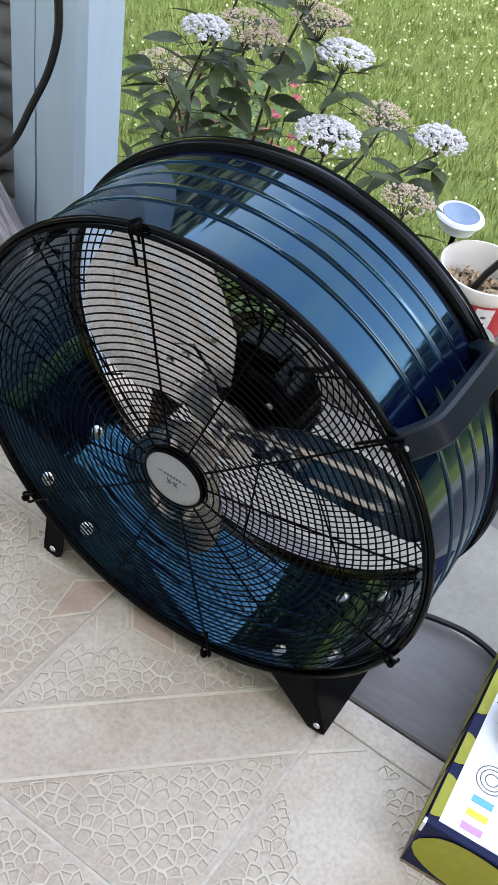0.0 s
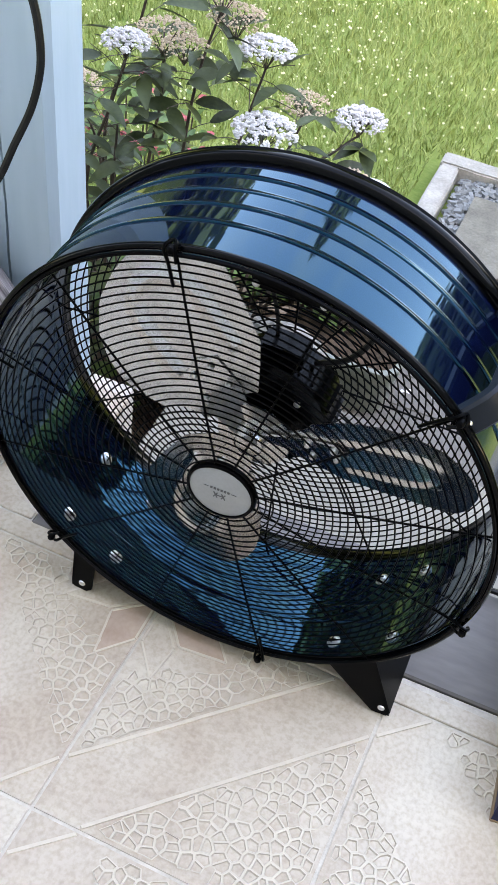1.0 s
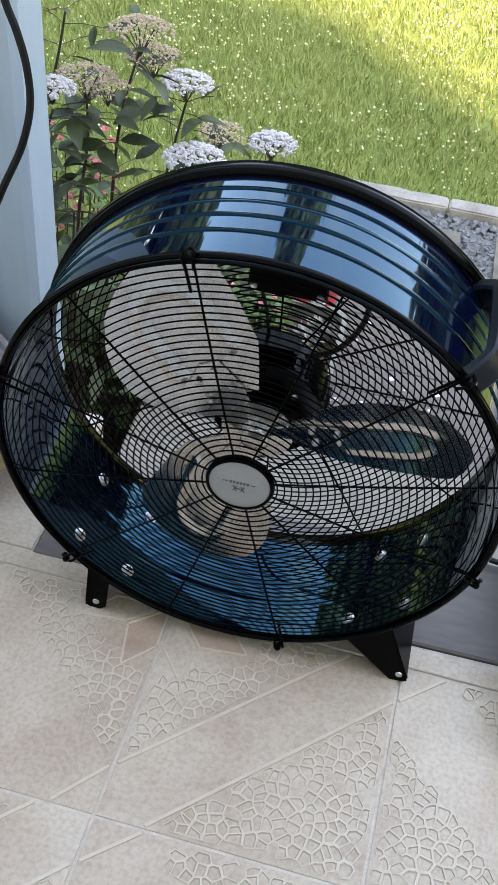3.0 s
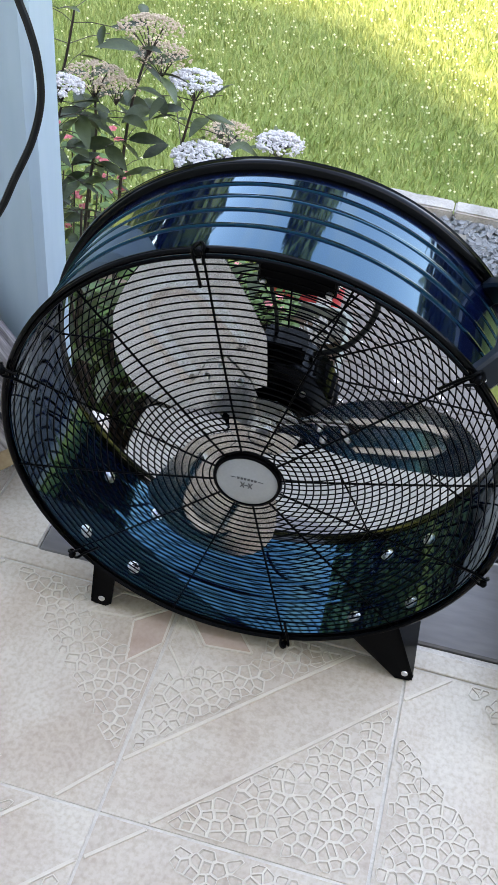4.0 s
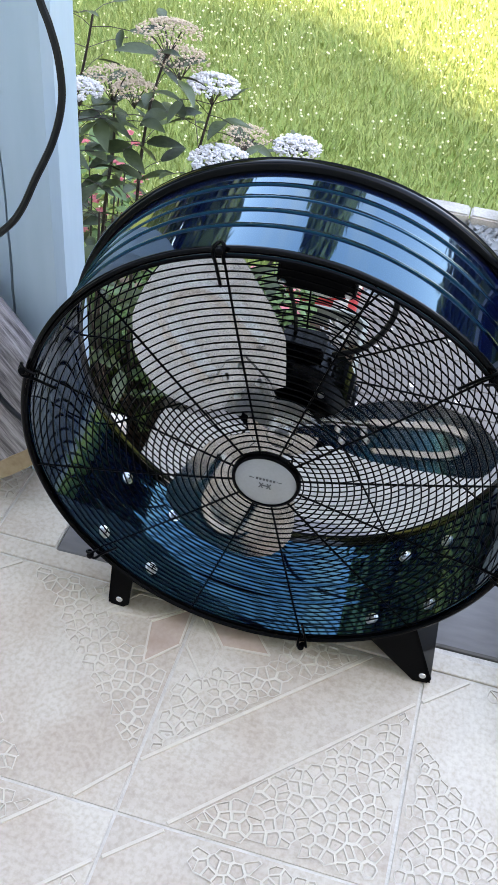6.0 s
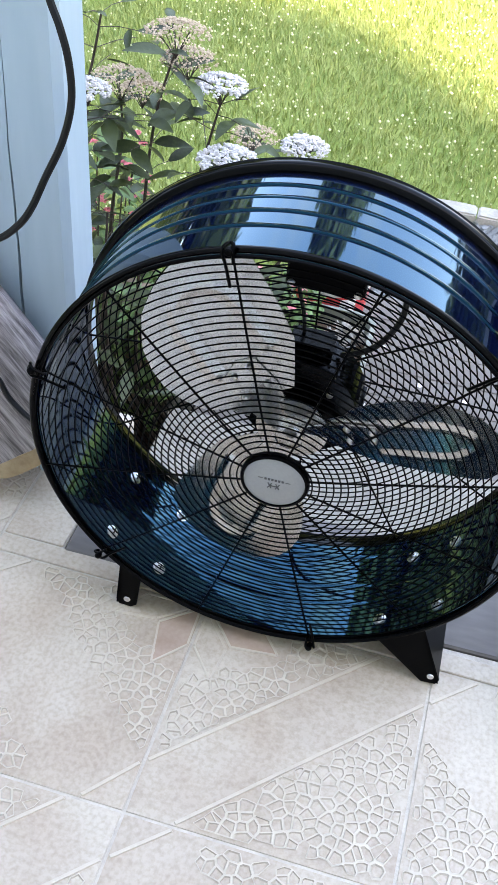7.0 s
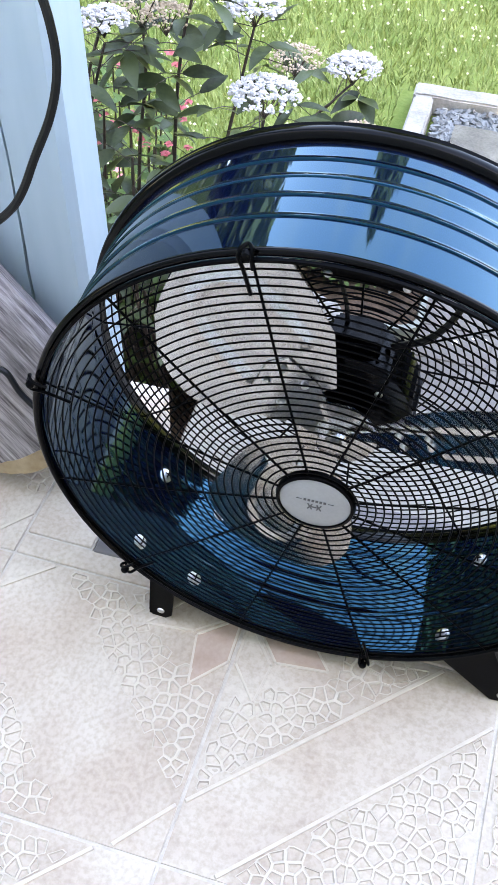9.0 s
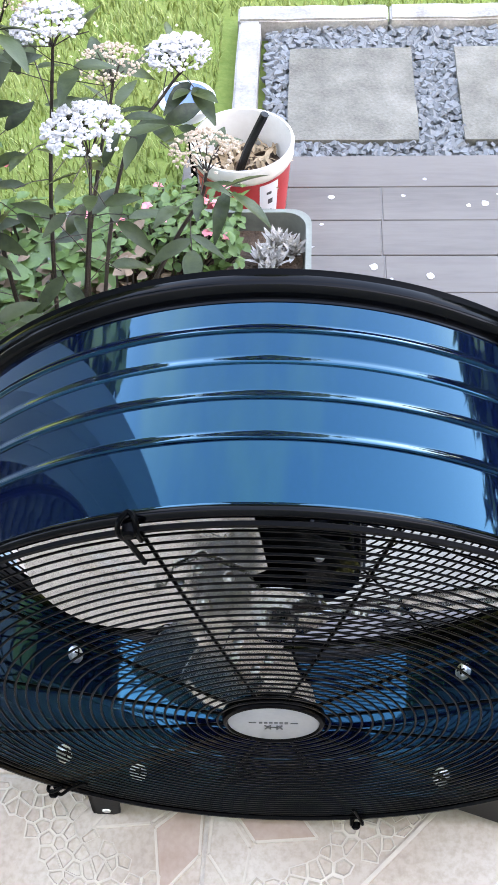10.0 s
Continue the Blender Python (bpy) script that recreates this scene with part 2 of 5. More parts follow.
def tube(points, radius, sides=6, bm=None, close=False, taper=None, caps=True):
    """A round bar along a line of points."""
    bm = bm or bmesh.new()
    P = [Vector(p) for p in points]
    n = len(P)
    rings = []
    up = None
    for i, p in enumerate(P):
        if close:
            d = (P[(i + 1) % n] - P[i - 1]).normalized()
        else:
            d = (P[min(i + 1, n - 1)] - P[max(i - 1, 0)]).normalized()
        if up is None:
            up = Vector((0, 0, 1)) if abs(d.z) < 0.9 else Vector((1, 0, 0))
        s = d.cross(up).normalized()
        up = s.cross(d).normalized()
        r = radius if taper is None else radius + (taper - radius) * i / (n - 1)
        rings.append([bm.verts.new(p + r * (math.cos(math.tau * k / sides) * s + math.sin(math.tau * k / sides) * up)) for k in range(sides)])
    for i in range(n if close else n - 1):
        A, B = rings[i], rings[(i + 1) % n]
        for k in range(sides):
            bm.faces.new((A[k], A[(k + 1) % sides], B[(k + 1) % sides], B[k]))
    if not close and caps:
        bm.faces.new(rings[0][::-1])
        bm.faces.new(rings[-1])
    return bm


def spline(points, n=8):
    """A smooth line through the points."""
    P = [Vector(p) for p in points]
    out = []
    for i in range(len(P) - 1):
        p0, p1, p2, p3 = P[max(i - 1, 0)], P[i], P[i + 1], P[min(i + 2, len(P) - 1)]
        for k in range(n):
            t = k / n
            out.append(0.5 * ((2 * p1) + (p2 - p0) * t + (2 * p0 - 5 * p1 + 4 * p2 - p3) * t * t + (3 * p1 - p0 - 3 * p2 + p3) * t ** 3))
    out.append(P[-1])
    return out


def empty(name, m=None):
    ob = new(name)
    if m is not None:
        ob.matrix_world = m
    return ob


GROUND = -0.6

# ---- ground, lawn ----
bm = bmesh.new()
bmesh.ops.create_grid(bm, x_segments=2, y_segments=2, size=300)
bmesh.ops.translate(bm, verts=bm.verts, vec=(0, 0, GROUND - 0.045))
ground = mesh_obj("ground", bm, M_SOILG)
tagged(ground, "green lawn earth reaching to the horizon", "ground", kind="structure")

rng = np.random.default_rng(4)


def grass(name, x0, x1, y0, y1, count, tall, keep=lambda x, y: np.ones_like(x, bool)):
    x = rng.uniform(x0, x1, count)
    y = rng.uniform(y0, y1, count)
    ok = keep(x, y)
    x, y = x[ok], y[ok]
    n = len(x)
    a = rng.uniform(0, math.tau, n)
    h = tall * rng.uniform(0.5, 1.15, n)
    w = rng.uniform(0.0014, 0.0030, n)
    lean = h * rng.uniform(0.2, 0.9, n)
    b = rng.uniform(0, math.tau, n)
    z = np.full(n, GROUND - 0.045)
    dx, dy = np.cos(a) * w, np.sin(a) * w
    lx, ly = np.cos(b) * lean, np.sin(b) * lean
    V = np.stack([np.stack([x - dx, y - dy, z], 1), np.stack([x + dx, y + dy, z], 1),
                  np.stack([x + dx * .8 + lx * .35, y + dy * .8 + ly * .35, z + h * .62], 1), np.stack([x - dx * .8 + lx * .35, y - dy * .8 + ly * .35, z + h * .62], 1),
                  np.stack([x + lx, y + ly, z + h], 1)], 1).reshape(-1, 3)
    i = np.arange(n) * 5
    me = bpy.data.meshes.new(name)
    quads = np.stack([i, i + 1, i + 2, i + 3], 1)
    tris = np.stack([i + 3, i + 2, i + 4], 1)
    me.from_pydata(V.tolist(), [], quads.tolist() + tris.tolist())
    me.materials.append(M_GRASS)
    ob = new(name, me)
    return ob


def on_lawn(x, y):
    return (y > 2.80) | (x < -0.24)


lawn = grass("lawn_grass", -3.6, 2.2, 1.75, 7.5, 190000, 0.042, on_lawn)
tagged(lawn, "short green lawn grass with pale dry tips", "grass", kind="stuff")

# clover heads in the lawn
V, F = [], []
for i in range(9000):
    x, y = rng.uniform(-3.2, 1.8), rng.uniform(2.0, 6.8)
    if not (y > 2.85 or x < -0.3) or noise.noise((x * 1.6, y * 1.6, 3)) < rng.uniform(-0.35, 0.25):
        continue
    r, z = rng.uniform(0.0028, 0.0070), GROUND + rng.uniform(-0.016, 0.006)
    k = len(V)
    V += [(x + r, y, z), (x, y + r, z), (x - r, y, z), (x, y - r, z), (x, y, z + r), (x, y, z - r)]
    F += [(k, k + 1, k + 4), (k + 1, k + 2, k + 4), (k + 2, k + 3, k + 4), (k + 3, k, k + 4), (k + 1, k, k + 5), (k + 2, k + 1, k + 5), (k + 3, k + 2, k + 5), (k, k + 3, k + 5)]
clover = raw("clover_flowers", V, F, M_CLOVER)
tagged(clover, "small white clover heads scattered in the lawn", "flowers", kind="stuff")

# ---- house behind the camera, whose shadow lies over the garden ----
house = empty("house", pose(0, 0, GROUND))
tagged(house, "pale rendered two-storey house with a tiled roof", "house")
part("wall", box(-7, 5.7, -9, -1.6, 0, 7.2), M_WALL, house, smooth=False)
bm = bmesh.new()
rv = [bm.verts.new(c) for c in ((-7.3, -9.3, 7.2), (5.7, -9.3, 7.2), (5.7, -1.4, 7.2), (-7.3, -1.4, 7.2), (-7.3, -5.3, 9.6), (5.7, -5.3, 9.6))]
for f in ((0, 1, 5, 4), (2, 3, 4, 5), (1, 2, 5), (3, 0, 4), (0, 3, 2, 1)):
    bm.faces.new([rv[i] for i in f])
part("roof", bm, M_ROOF, house, "dark red tiled roof", smooth=False)

# ---- porch: base, landing, steps ----
EDGE, LEFT_X, LAND_Z, LAND_END = 0.243, -0.31, 0.002, 0.436
porch = mesh_obj("porch_base", box(-1.6, 2.2, -1.6, EDGE - 0.002, GROUND - 0.05, -0.0032), M_GROUT)
tagged(porch, "raised porch with pale mortar bed", "porch", kind="structure")
porch_l = mesh_obj("porch_side_base", box(-1.6, LEFT_X, EDGE - 0.002, 0.582, GROUND - 0.05, -0.0032), M_GROUT)
tagged(porch_l, "raised porch corner under the post", "porch", kind="structure")
landing = mesh_obj("landing", box(LEFT_X + 0.002, 2.2, EDGE, LAND_END, GROUND - 0.05, LAND_Z, 0.003), M_LANDING)
tagged(landing, "dark grey smooth landing tile beside the porch", "landing", kind="structure")
for i, (y0, y1, z) in enumerate(((LAND_END + 0.002, 0.82, -0.16), (0.822, 1.06, -0.32), (1.062, 1.30, -0.48))):
    st = mesh_obj("step_%d" % (i + 1), box(LEFT_X + 0.002, 2.2, y0, y1, GROUND - 0.05, z, 0.004), M_STEP if i == 0 else M_PLANK)
    tagged(st, "pale worn stone step below the landing" if i == 0 else "grey plank-look tiled step", "step", kind="structure")

# terrace of grey plank tiles
terrace = mesh_obj("terrace", box(-0.3, 2.4, 1.1, 2.085, GROUND - 0.06, GROUND - 0.003), M_DARKGROUT)
tagged(terrace, "terrace of grey plank-look tiles", "terrace", kind="structure")
PL = 0.125
for r in range(8):
    y1 = 2.083 - r * PL
    y0 = y1 - PL + 0.003
    if y0 < 1.1:
        break
    off = 0.205 if r % 2 else 0.2
    xs = [-0.3, off - 0.0, off + 0.6, off + 1.2, off + 1.8, 2.4]
    if r == 0:
        xs = [-0.3, 0.55, 1.15, 1.75, 2.4]
    for a, b in zip(xs[:-1], xs[1:]):
        part("plank", box(a + 0.0015, b - 0.0015, y0, y1, GROUND - 0.03, GROUND + random.uniform(-0.0005, 0.0008), 0.0012), M_PLANK, terrace, smooth=False)

# gravel bed with slabs and kerb stones
bed = mesh_obj("gravel_bed", box(-0.10, 2.4, 2.087, 2.72, GROUND - 0.08, GROUND - 0.02), M_GRAVEL)
tagged(bed, "bed of blue-grey slate chips", "gravel bed", kind="structure")
V, F = [], []
slabs = [(-0.034, 0.31, 2.145, 2.565), (0.43, 0.775, 2.145, 2.565), (0.895, 1.24, 2.145, 2.565)]
for i in range(5200):
    x, y = rng.uniform(-0.10, 1.5), rng.uniform(2.09, 2.72)
    if any(a + 0.005 < x < b - 0.005 and c + 0.005 < y < d - 0.005 for a, b, c, d in slabs):
        continue
    q = Euler((rng.uniform(-0.7, 0.7), rng.uniform(-0.7, 0.7), rng.uniform(0, 6.3))).to_matrix()
    s = Vector((rng.uniform(0.008, 0.018), rng.uniform(0.006, 0.012), rng.uniform(0.003, 0.006)))
    k = len(V)
    c = Vector((x, y, GROUND - 0.018 + rng.uniform(0, 0.012)))
    for cx, cy, cz in ((-1, -.7, -1), (1, -1, -1), (.8, 1, -1), (-.9, .8, -1), (-.8, -.6, 1), (.9, -.8, 1), (.6, .8, 1), (-.7, .7, 1)):
        V.append(c + q @ Vector((cx * s.x, cy * s.y, cz * s.z)))
    F += [(k, k + 3, k + 2, k + 1), (k + 4, k + 5, k + 6, k + 7), (k, k + 1, k + 5, k + 4), (k + 1, k + 2, k + 6, k + 5), (k + 2, k + 3, k + 7, k + 6), (k + 3, k, k + 4, k + 7)]
chips = raw("slate_chips", V, F, M_GRAVEL)
tagged(chips, "blue-grey slate chips between paving slabs", "gravel", kind="stuff")


def slab(a, b, c, d):
    bm = box(a, b, c, d, GROUND - 0.05, GROUND + 0.004)
    bmesh.ops.subdivide_edges(bm, edges=bm.edges[:], cuts=7, use_grid_fill=True)
    for v in bm.verts:
        o = noise.noise_vector(v.co * 14) * 0.004
        v.co += Vector((o.x, o.y, o.z * 0.3))
    ob = mesh_obj("paving_slab", bm, M_SLAB)
    tagged(ob, "rough grey concrete paving slab set in slate chips", "paving slab", "slabs in the gravel bed")


for s in slabs:
    slab(*s)


def kerb(x0, x1, y0, y1):
    bm = box(x0, x1, y0, y1, GROUND - 0.09, GROUND + 0.022, 0.006, seg=2)
    bmesh.ops.subdivide_edges(bm, edges=[e for e in bm.edges if e.calc_length() > 0.1], cuts=9, use_grid_fill=True)
    for v in bm.verts:
        v.co += noise.noise_vector(v.co * 25) * 0.003
    ob = mesh_obj("kerb_stone", bm, M_KERB)
    tagged(ob, "pale concrete edging stone between lawn and gravel", "kerb stone", "edging of the gravel bed")


kerb(-0.185, -0.120, 2.10, 2.68)
for a in (-0.19, 0.255, 0.70, 1.145, 1.59):
    kerb(a, a + 0.441, 2.685, 2.765)

# ---- the post and the wall of stones beside it ----
post = empty("post", pose(-0.385, 0.444, 0, 0, -2.4, -3))
tagged(post, "pale blue painted wooden post with a long crack", "post")


def split_board(outer, side):
    """One half of the split post: its inner edge follows the jagged crack, which closes upwards."""
    bm = bmesh.new()
    rows = []
    for i in range(93):
        z = -0.012 + 2.312 * i / 92
        gap = 0.0002 + 0.0019 * min(1.0, max(0.0, (0.74 - z) / 0.4)) + 0.0006 * max(0.0, noise.noise((z * 9, 3, 0)))
        c = -0.0245 + 0.0035 * noise.noise((z * 5, 0, 0)) + 0.0016 * noise.noise((z * 28, 7, 0)) + side * gap
        ch = 0.011 if side > 0 else 0.004
        row = [(c, -0.045), (outer - side * ch, -0.045), (outer, -0.045 + ch * 0.9), (outer, 0.030), (outer - side * 0.004, 0.034), (c, 0.034)]
        rows.append([bm.verts.new((x, y, z)) for x, y in row])
    for A, B in zip(rows[:-1], rows[1:]):
        for j in range(6):
            q = (A[j], A[(j + 1) % 6], B[(j + 1) % 6], B[j])
            bm.faces.new(q if side > 0 else q[::-1])
    bm.faces.new(rows[0] if side < 0 else rows[0][::-1])
    bm.faces.new(rows[-1] if side > 0 else rows[-1][::-1])
    return bm


part("board", split_board(0.053, 1), M_POST, post, smooth=False)
part("side_board", split_board(-0.069, -1), M_POST, post, smooth=False)
# black filling behind the crack, which puts the crack's shade into colour
part("core", box(-0.05, 0.03, -0.036, 0.028, -0.011, 2.29), M_BLACK, post, "black core that paints the shade in the crack", smooth=False)

wall_l = mesh_obj("wall_left", box(-1.6, -0.52, 0.50, 0.58, -0.003, 2.3), M_DARKGROUT)
tagged(wall_l, "dark mortar of a field stone wall", "wall", kind="structure")
stone_meshes = []
for i in range(6):
    bm = bmesh.new()
    bmesh.ops.create_icosphere(bm, subdivisions=2, radius=1)
    for v in bm.verts:
        v.co += noise.noise_vector(v.co * 1.3 + Vector((i * 7, 0, 0))) * 0.35
    me = bpy.data.meshes.new("stone")
    bm.to_mesh(me)
    bm.free()
    me.materials.append(M_STONE)
    me.polygons.foreach_set("use_smooth", [True] * len(me.polygons))
    stone_meshes.append(me)
z = 0.0
while z < 0.95:
    h = random.uniform(0.035, 0.05)
    x = -0.522
    while x > -0.85:
        w = random.uniform(0.04, 0.075)
        shared("stone", random.choice(stone_meshes), wall_l, Matrix.LocRotScale((x - w / 2, 0.495, z + h / 2), Euler((0, 0, random.uniform(-.3, .3))), (w * 0.56, 0.035, h * 0.58)))
        x -= w
    z += h * 0.95

# unseen wall added to hold sky light off the right of the floor
shade_wall = mesh_obj("shade_wall_right", box(0.95, 2.2, 0.30, 0.42, LAND_Z, 2.3), M_DARKGROUT)
tagged(shade_wall, "unseen dark wall added to keep light off the porch's right side", "wall", kind="structure")

# cable hanging down the post
pts = [(-0.374, 0.288, 1.296), (-0.36, 0.288, 1.059), (-0.344, 0.286, 0.878), (-0.329, 0.284, 0.806), (-0.315, 0.282, 0.771), (-0.305, 0.281, 0.735), (-0.302, 0.28, 0.691), (-0.313, 0.279, 0.642), (-0.336, 0.278, 0.589), (-0.353, 0.277, 0.549), (-0.371, 0.276, 0.521), (-0.402, 0.276, 0.494), (-0.451, 0.279, 0.478), (-0.527, 0.293, 0.459), (-0.622, 0.34, 0.402)]
cable = mesh_obj("hanging_cable", tube(spline(pts), 0.0046, 8), M_RUBBER, smooth=True)
tagged(cable, "black round cable hanging in front of the post", "cable")

# weathered half log leaning on the post
log = empty("half_log", pose(-0.52, 0.352, 0.002))
tagged(log, "weathered grey half log leaning slantwise against the post", "log")
UPL, ACR = Vector((-0.62, 0, 0.78)), Vector((0.78, 0, 0.62))


def half_log(s0, s1, grow, n=26, k=22):
    bm = bmesh.new()
    rows = []
    for i in range(n + 1):
        s = s0 + (s1 - s0) * i / n
        row = []
        for j in range(2 * k):
            if j <= k:
                v = j / k
                y = -0.045 * math.sqrt(max(0.0, 1 - (2 * v - 1) ** 2)) - grow
            else:
                v = 1 - (j - k) / k
                y = 0.026 + grow
            x = 0.29 * v + 0.012 * math.sin(v * math.pi) * 0
            p = ACR * x + UPL * (s - 0.03 * math.sin(math.pi * v) * (1 if i == 0 else 0.3)) + Vector((0, y, 0))
            o = noise.noise((x * 22, s * 1.5, 2.0)) * 0.004 + noise.noise((x * 70, s * 3, 5.0)) * 0.0018
            row.append(bm.verts.new(p + Vector((0, o if j <= k else 0, 0))))
        rows.append(row)
    m = 2 * k
    for A, B in zip(rows[:-1], rows[1:]):
        for j in range(m):
            bm.faces.new((A[j], A[(j + 1) % m], B[(j + 1) % m], B[j]))
    bm.faces.new(rows[0][::-1])
    bm.faces.new(rows[-1])
    return bm


part("trunk", half_log(0.016, 0.62, 0.0), M_STUMP, log)
part("sawn_end", half_log(0.010, 0.0172, 0.0008, 2), M_STRAW, log, "tan sawn edge")
wire = mesh_obj("power_cable", tube(spline([(-0.80, 0.30, 0.20), (-0.60, 0.30, 0.225), (-0.50, 0.30, 0.235), (-0.452, 0.30, 0.255), (-0.425, 0.30, 0.253), (-0.405, 0.295, 0.225), (-0.37, 0.29, 0.20), (-0.32, 0.29, 0.185)]), 0.0042, 8), M_RUBBER, smooth=True)
tagged(wire, "thin black power cable in front of the log", "cable")

# fallen white petals on the terrace
random.seed(31)
for i in range(18):
    x, y = random.uniform(0.02, 0.5), random.uniform(1.45, 2.05)
    bm = bmesh.new()
    r = random.uniform(0.004, 0.011)
    n = 9
    c = bm.verts.new((0, 0, 0.0035))
    vs = [bm.verts.new((r * random.uniform(0.7, 1.2) * math.cos(math.tau * j / n), r * random.uniform(0.7, 1.2) * math.sin(math.tau * j / n), 0.001)) for j in range(n)]
    for j in range(n):
        bm.faces.new((c, vs[j], vs[(j + 1) % n]))
    petal = mesh_obj("petal", bm, M_FLOWER, smooth=True)
    petal.location = (x, y, GROUND + 0.0008)
    tagged(petal, "small fallen white petal on grey planks", "petal", "petals on the terrace")

# ---- the drum fan ----
AX = 0.334
RIM = 0.313
fan = empty("drum_fan", pose(0.004, 0.166, 0.0, 3.0, 0, 0))
tagged(fan, "large glossy blue-black metal drum fan with wire guards", "fan")
UP = Vector((0, 0, AX))


def lifted(bm, y=0.0):
    bmesh.ops.translate(bm, verts=bm.verts, vec=(0, y, AX))
    return bm


# shell: rolled lip in front, four beads, flange behind
def bead(y, w=0.0062, h=0.0024):
    """A pressed rib: a steep little step in front that runs out gently behind."""
    return [(y - 0.0022, 0.0), (y - 0.0012, 0.0), (y - 0.0007, h * 0.75), (y, h), (y + 0.0012, h * 0.92), (y + w * 0.6, h * 0.35), (y + w, 0.0), (y + w + 0.001, 0.0)]


BODY = 0.3070
skin = [(0.012, BODY), (0.014, BODY)]
for yb, hb in ((0.060, 0.0021), (0.092, 0.0021), (0.121, 0.0014), (0.148, 0.0021)):
    skin += [(y, BODY + h) for y, h in bead(yb, h=hb)]
skin += [(0.172, BODY), (0.175, BODY), (0.175, BODY - 0.003), (0.172, BODY - 0.003)]
for yb in (0.148, 0.092, 0.060):
    skin += [(y, BODY - 0.003 + h * 0.25) for y, h in reversed(bead(yb))]
skin += [(0.014, BODY - 0.003), (0.012, BODY - 0.003)]
part("drum", lifted(turned(skin, 192, closed=True)), M_GLOSS, fan, "glossy blue-black beaded shell")
lip = [(0.0042 + 0.0042 * math.cos(q), 0.3120 + 0.0042 * math.sin(q)) for q in [math.tau * i / 14 for i in range(14)]]
part("front_ring", lifted(turned(lip, 160, closed=True)), M_RING, fan, "black rolled front ring")
part("collar", lifted(turned([(0.006, 0.3090), (0.006, BODY - 0.003), (0.013, BODY - 0.003), (0.013, BODY + 0.0006), (0.010, 0.3085)], 160, closed=True)), M_GLOSS, fan)
part("rear_ring", lifted(turned([(0.174, BODY - 0.0035), (0.174, BODY + 0.0006), (0.177, BODY + 0.001), (0.178, 0.308), (0.179, 0.313), (0.182, 0.3160), (0.186, 0.3170), (0.191, 0.3162), (0.194, 0.312), (0.1945, 0.308), (0.192, 0.305), (0.190, BODY - 0.0035)], 160, closed=True)), M_RING, fan, "black rear flange")


def dome(r, y0, depth):
    return y0 + depth * (1 - (r / RIM) ** 2)


def ring_bm(r, y, wire=0.00102, segs=112):
    return tube([(r * math.cos(math.tau * i / segs), y, AX + r * math.sin(math.tau * i / segs)) for i in range(segs)], wire, 5, close=True)


def grille(name, y0, depth, phase, rings, clips):
    rim = part(name, ring_bm(RIM - (0.0055 if depth < 0 else 0.002), y0 - (0.002 if depth < 0 else -0.003), 0.0024 if depth < 0 else 0.0048, 144), M_WIRE, fan, "round black wire guard")
    step = (RIM - 0.011 - 0.042) / rings
    for i in range(rings):
        r = 0.042 + step * (i + 0.5)
        part("wire_ring", ring_bm(r, dome(r, y0, depth)), M_WIRE, rim)
    for k in range(12):
        a = radians(phase + 30 * k)
        inset = 0.0022 if depth < 0 else -0.0022
        pts = [((0.04 + (RIM - 0.042) * j / 9) * math.cos(a), dome(0.04 + (RIM - 0.042) * j / 9, y0, depth) + inset, AX + (0.04 + (RIM - 0.042) * j / 9) * math.sin(a)) for j in range(10)]
        part("spoke", tube(pts, 0.0014, 6), M_WIRE, rim)
    if clips:
        for k in range(6):
            a = radians(phase + 60 * k)
            d, t = Vector((math.cos(a), 0, math.sin(a))), Vector((-math.sin(a), 0, math.cos(a)))
            Y = Vector((0, 1, 0))
            c = UP + t * 0.0075
            p = [c + d * 0.272 + Y * (dome(0.272, y0, depth) - 0.002), c + d * 0.300 + Y * (y0 - 0.005), c + d * 0.3145 + Y * (y0 - 0.0075), c + d * 0.3205 + Y * (y0 - 0.003) - t * 0.002,
                 UP + d * 0.321 + Y * (y0 + 0.003), UP + d * 0.3205 + Y * (y0 - 0.003) - t * 0.005, UP - t * 0.004 + d * 0.314 + Y * (y0 - 0.0078), UP - t * 0.001 + d * 0.300 + Y * (y0 - 0.005)]
            part("clip", tube(spline(p, 5), 0.0019, 6), M_WIRE, rim)
            part("clip_screw", lifted_screw(UP + d * 0.3165 + Y * (y0 - 0.008)), M_BLACK, rim)
    return rim


def lifted_screw(p):
    bm = turned([(-0.004, 0.0), (-0.0038, 0.003), (-0.002, 0.0046), (0.003, 0.0048)], 12)
    bmesh.ops.translate(bm, verts=bm.verts, vec=p)
    return bm


front = grille("front_guard", 0.0, -0.011, 104.5, 30, True)
back = grille("rear_guard", 0.193, 0.016, 92.0, 30, False)
# badge in the middle of the guard
part("badge_ring", lifted(turned([(-0.003, 0.0420), (-0.008, 0.0428), (-0.0125, 0.0412), (-0.0135, 0.0385), (-0.0105, 0.0372), (-0.003, 0.0372)], 72, closed=True)), M_BLACK, fan, "black badge rim")
badge = part("badge", lifted(turned([(-0.005, 0.0378), (-0.0115, 0.0376), (-0.0125, 0.035), (-0.0128, 0.0)], 72)), M_BADGE, fan, "silver grey round badge")


def print_bar(x, z, w, h, turn):
    """A small printed stroke on the badge."""
    bm = box(-w / 2, w / 2, -0.0133, -0.0127, -h / 2, h / 2)
    bmesh.ops.rotate(bm, verts=bm.verts, cent=(0, 0, 0), matrix=Matrix.Rotation(turn, 3, 'Y'))
    bmesh.ops.translate(bm, verts=bm.verts, vec=(x, 0, AX + z))
    part("print_bar", bm, M_INK, badge, smooth=False)


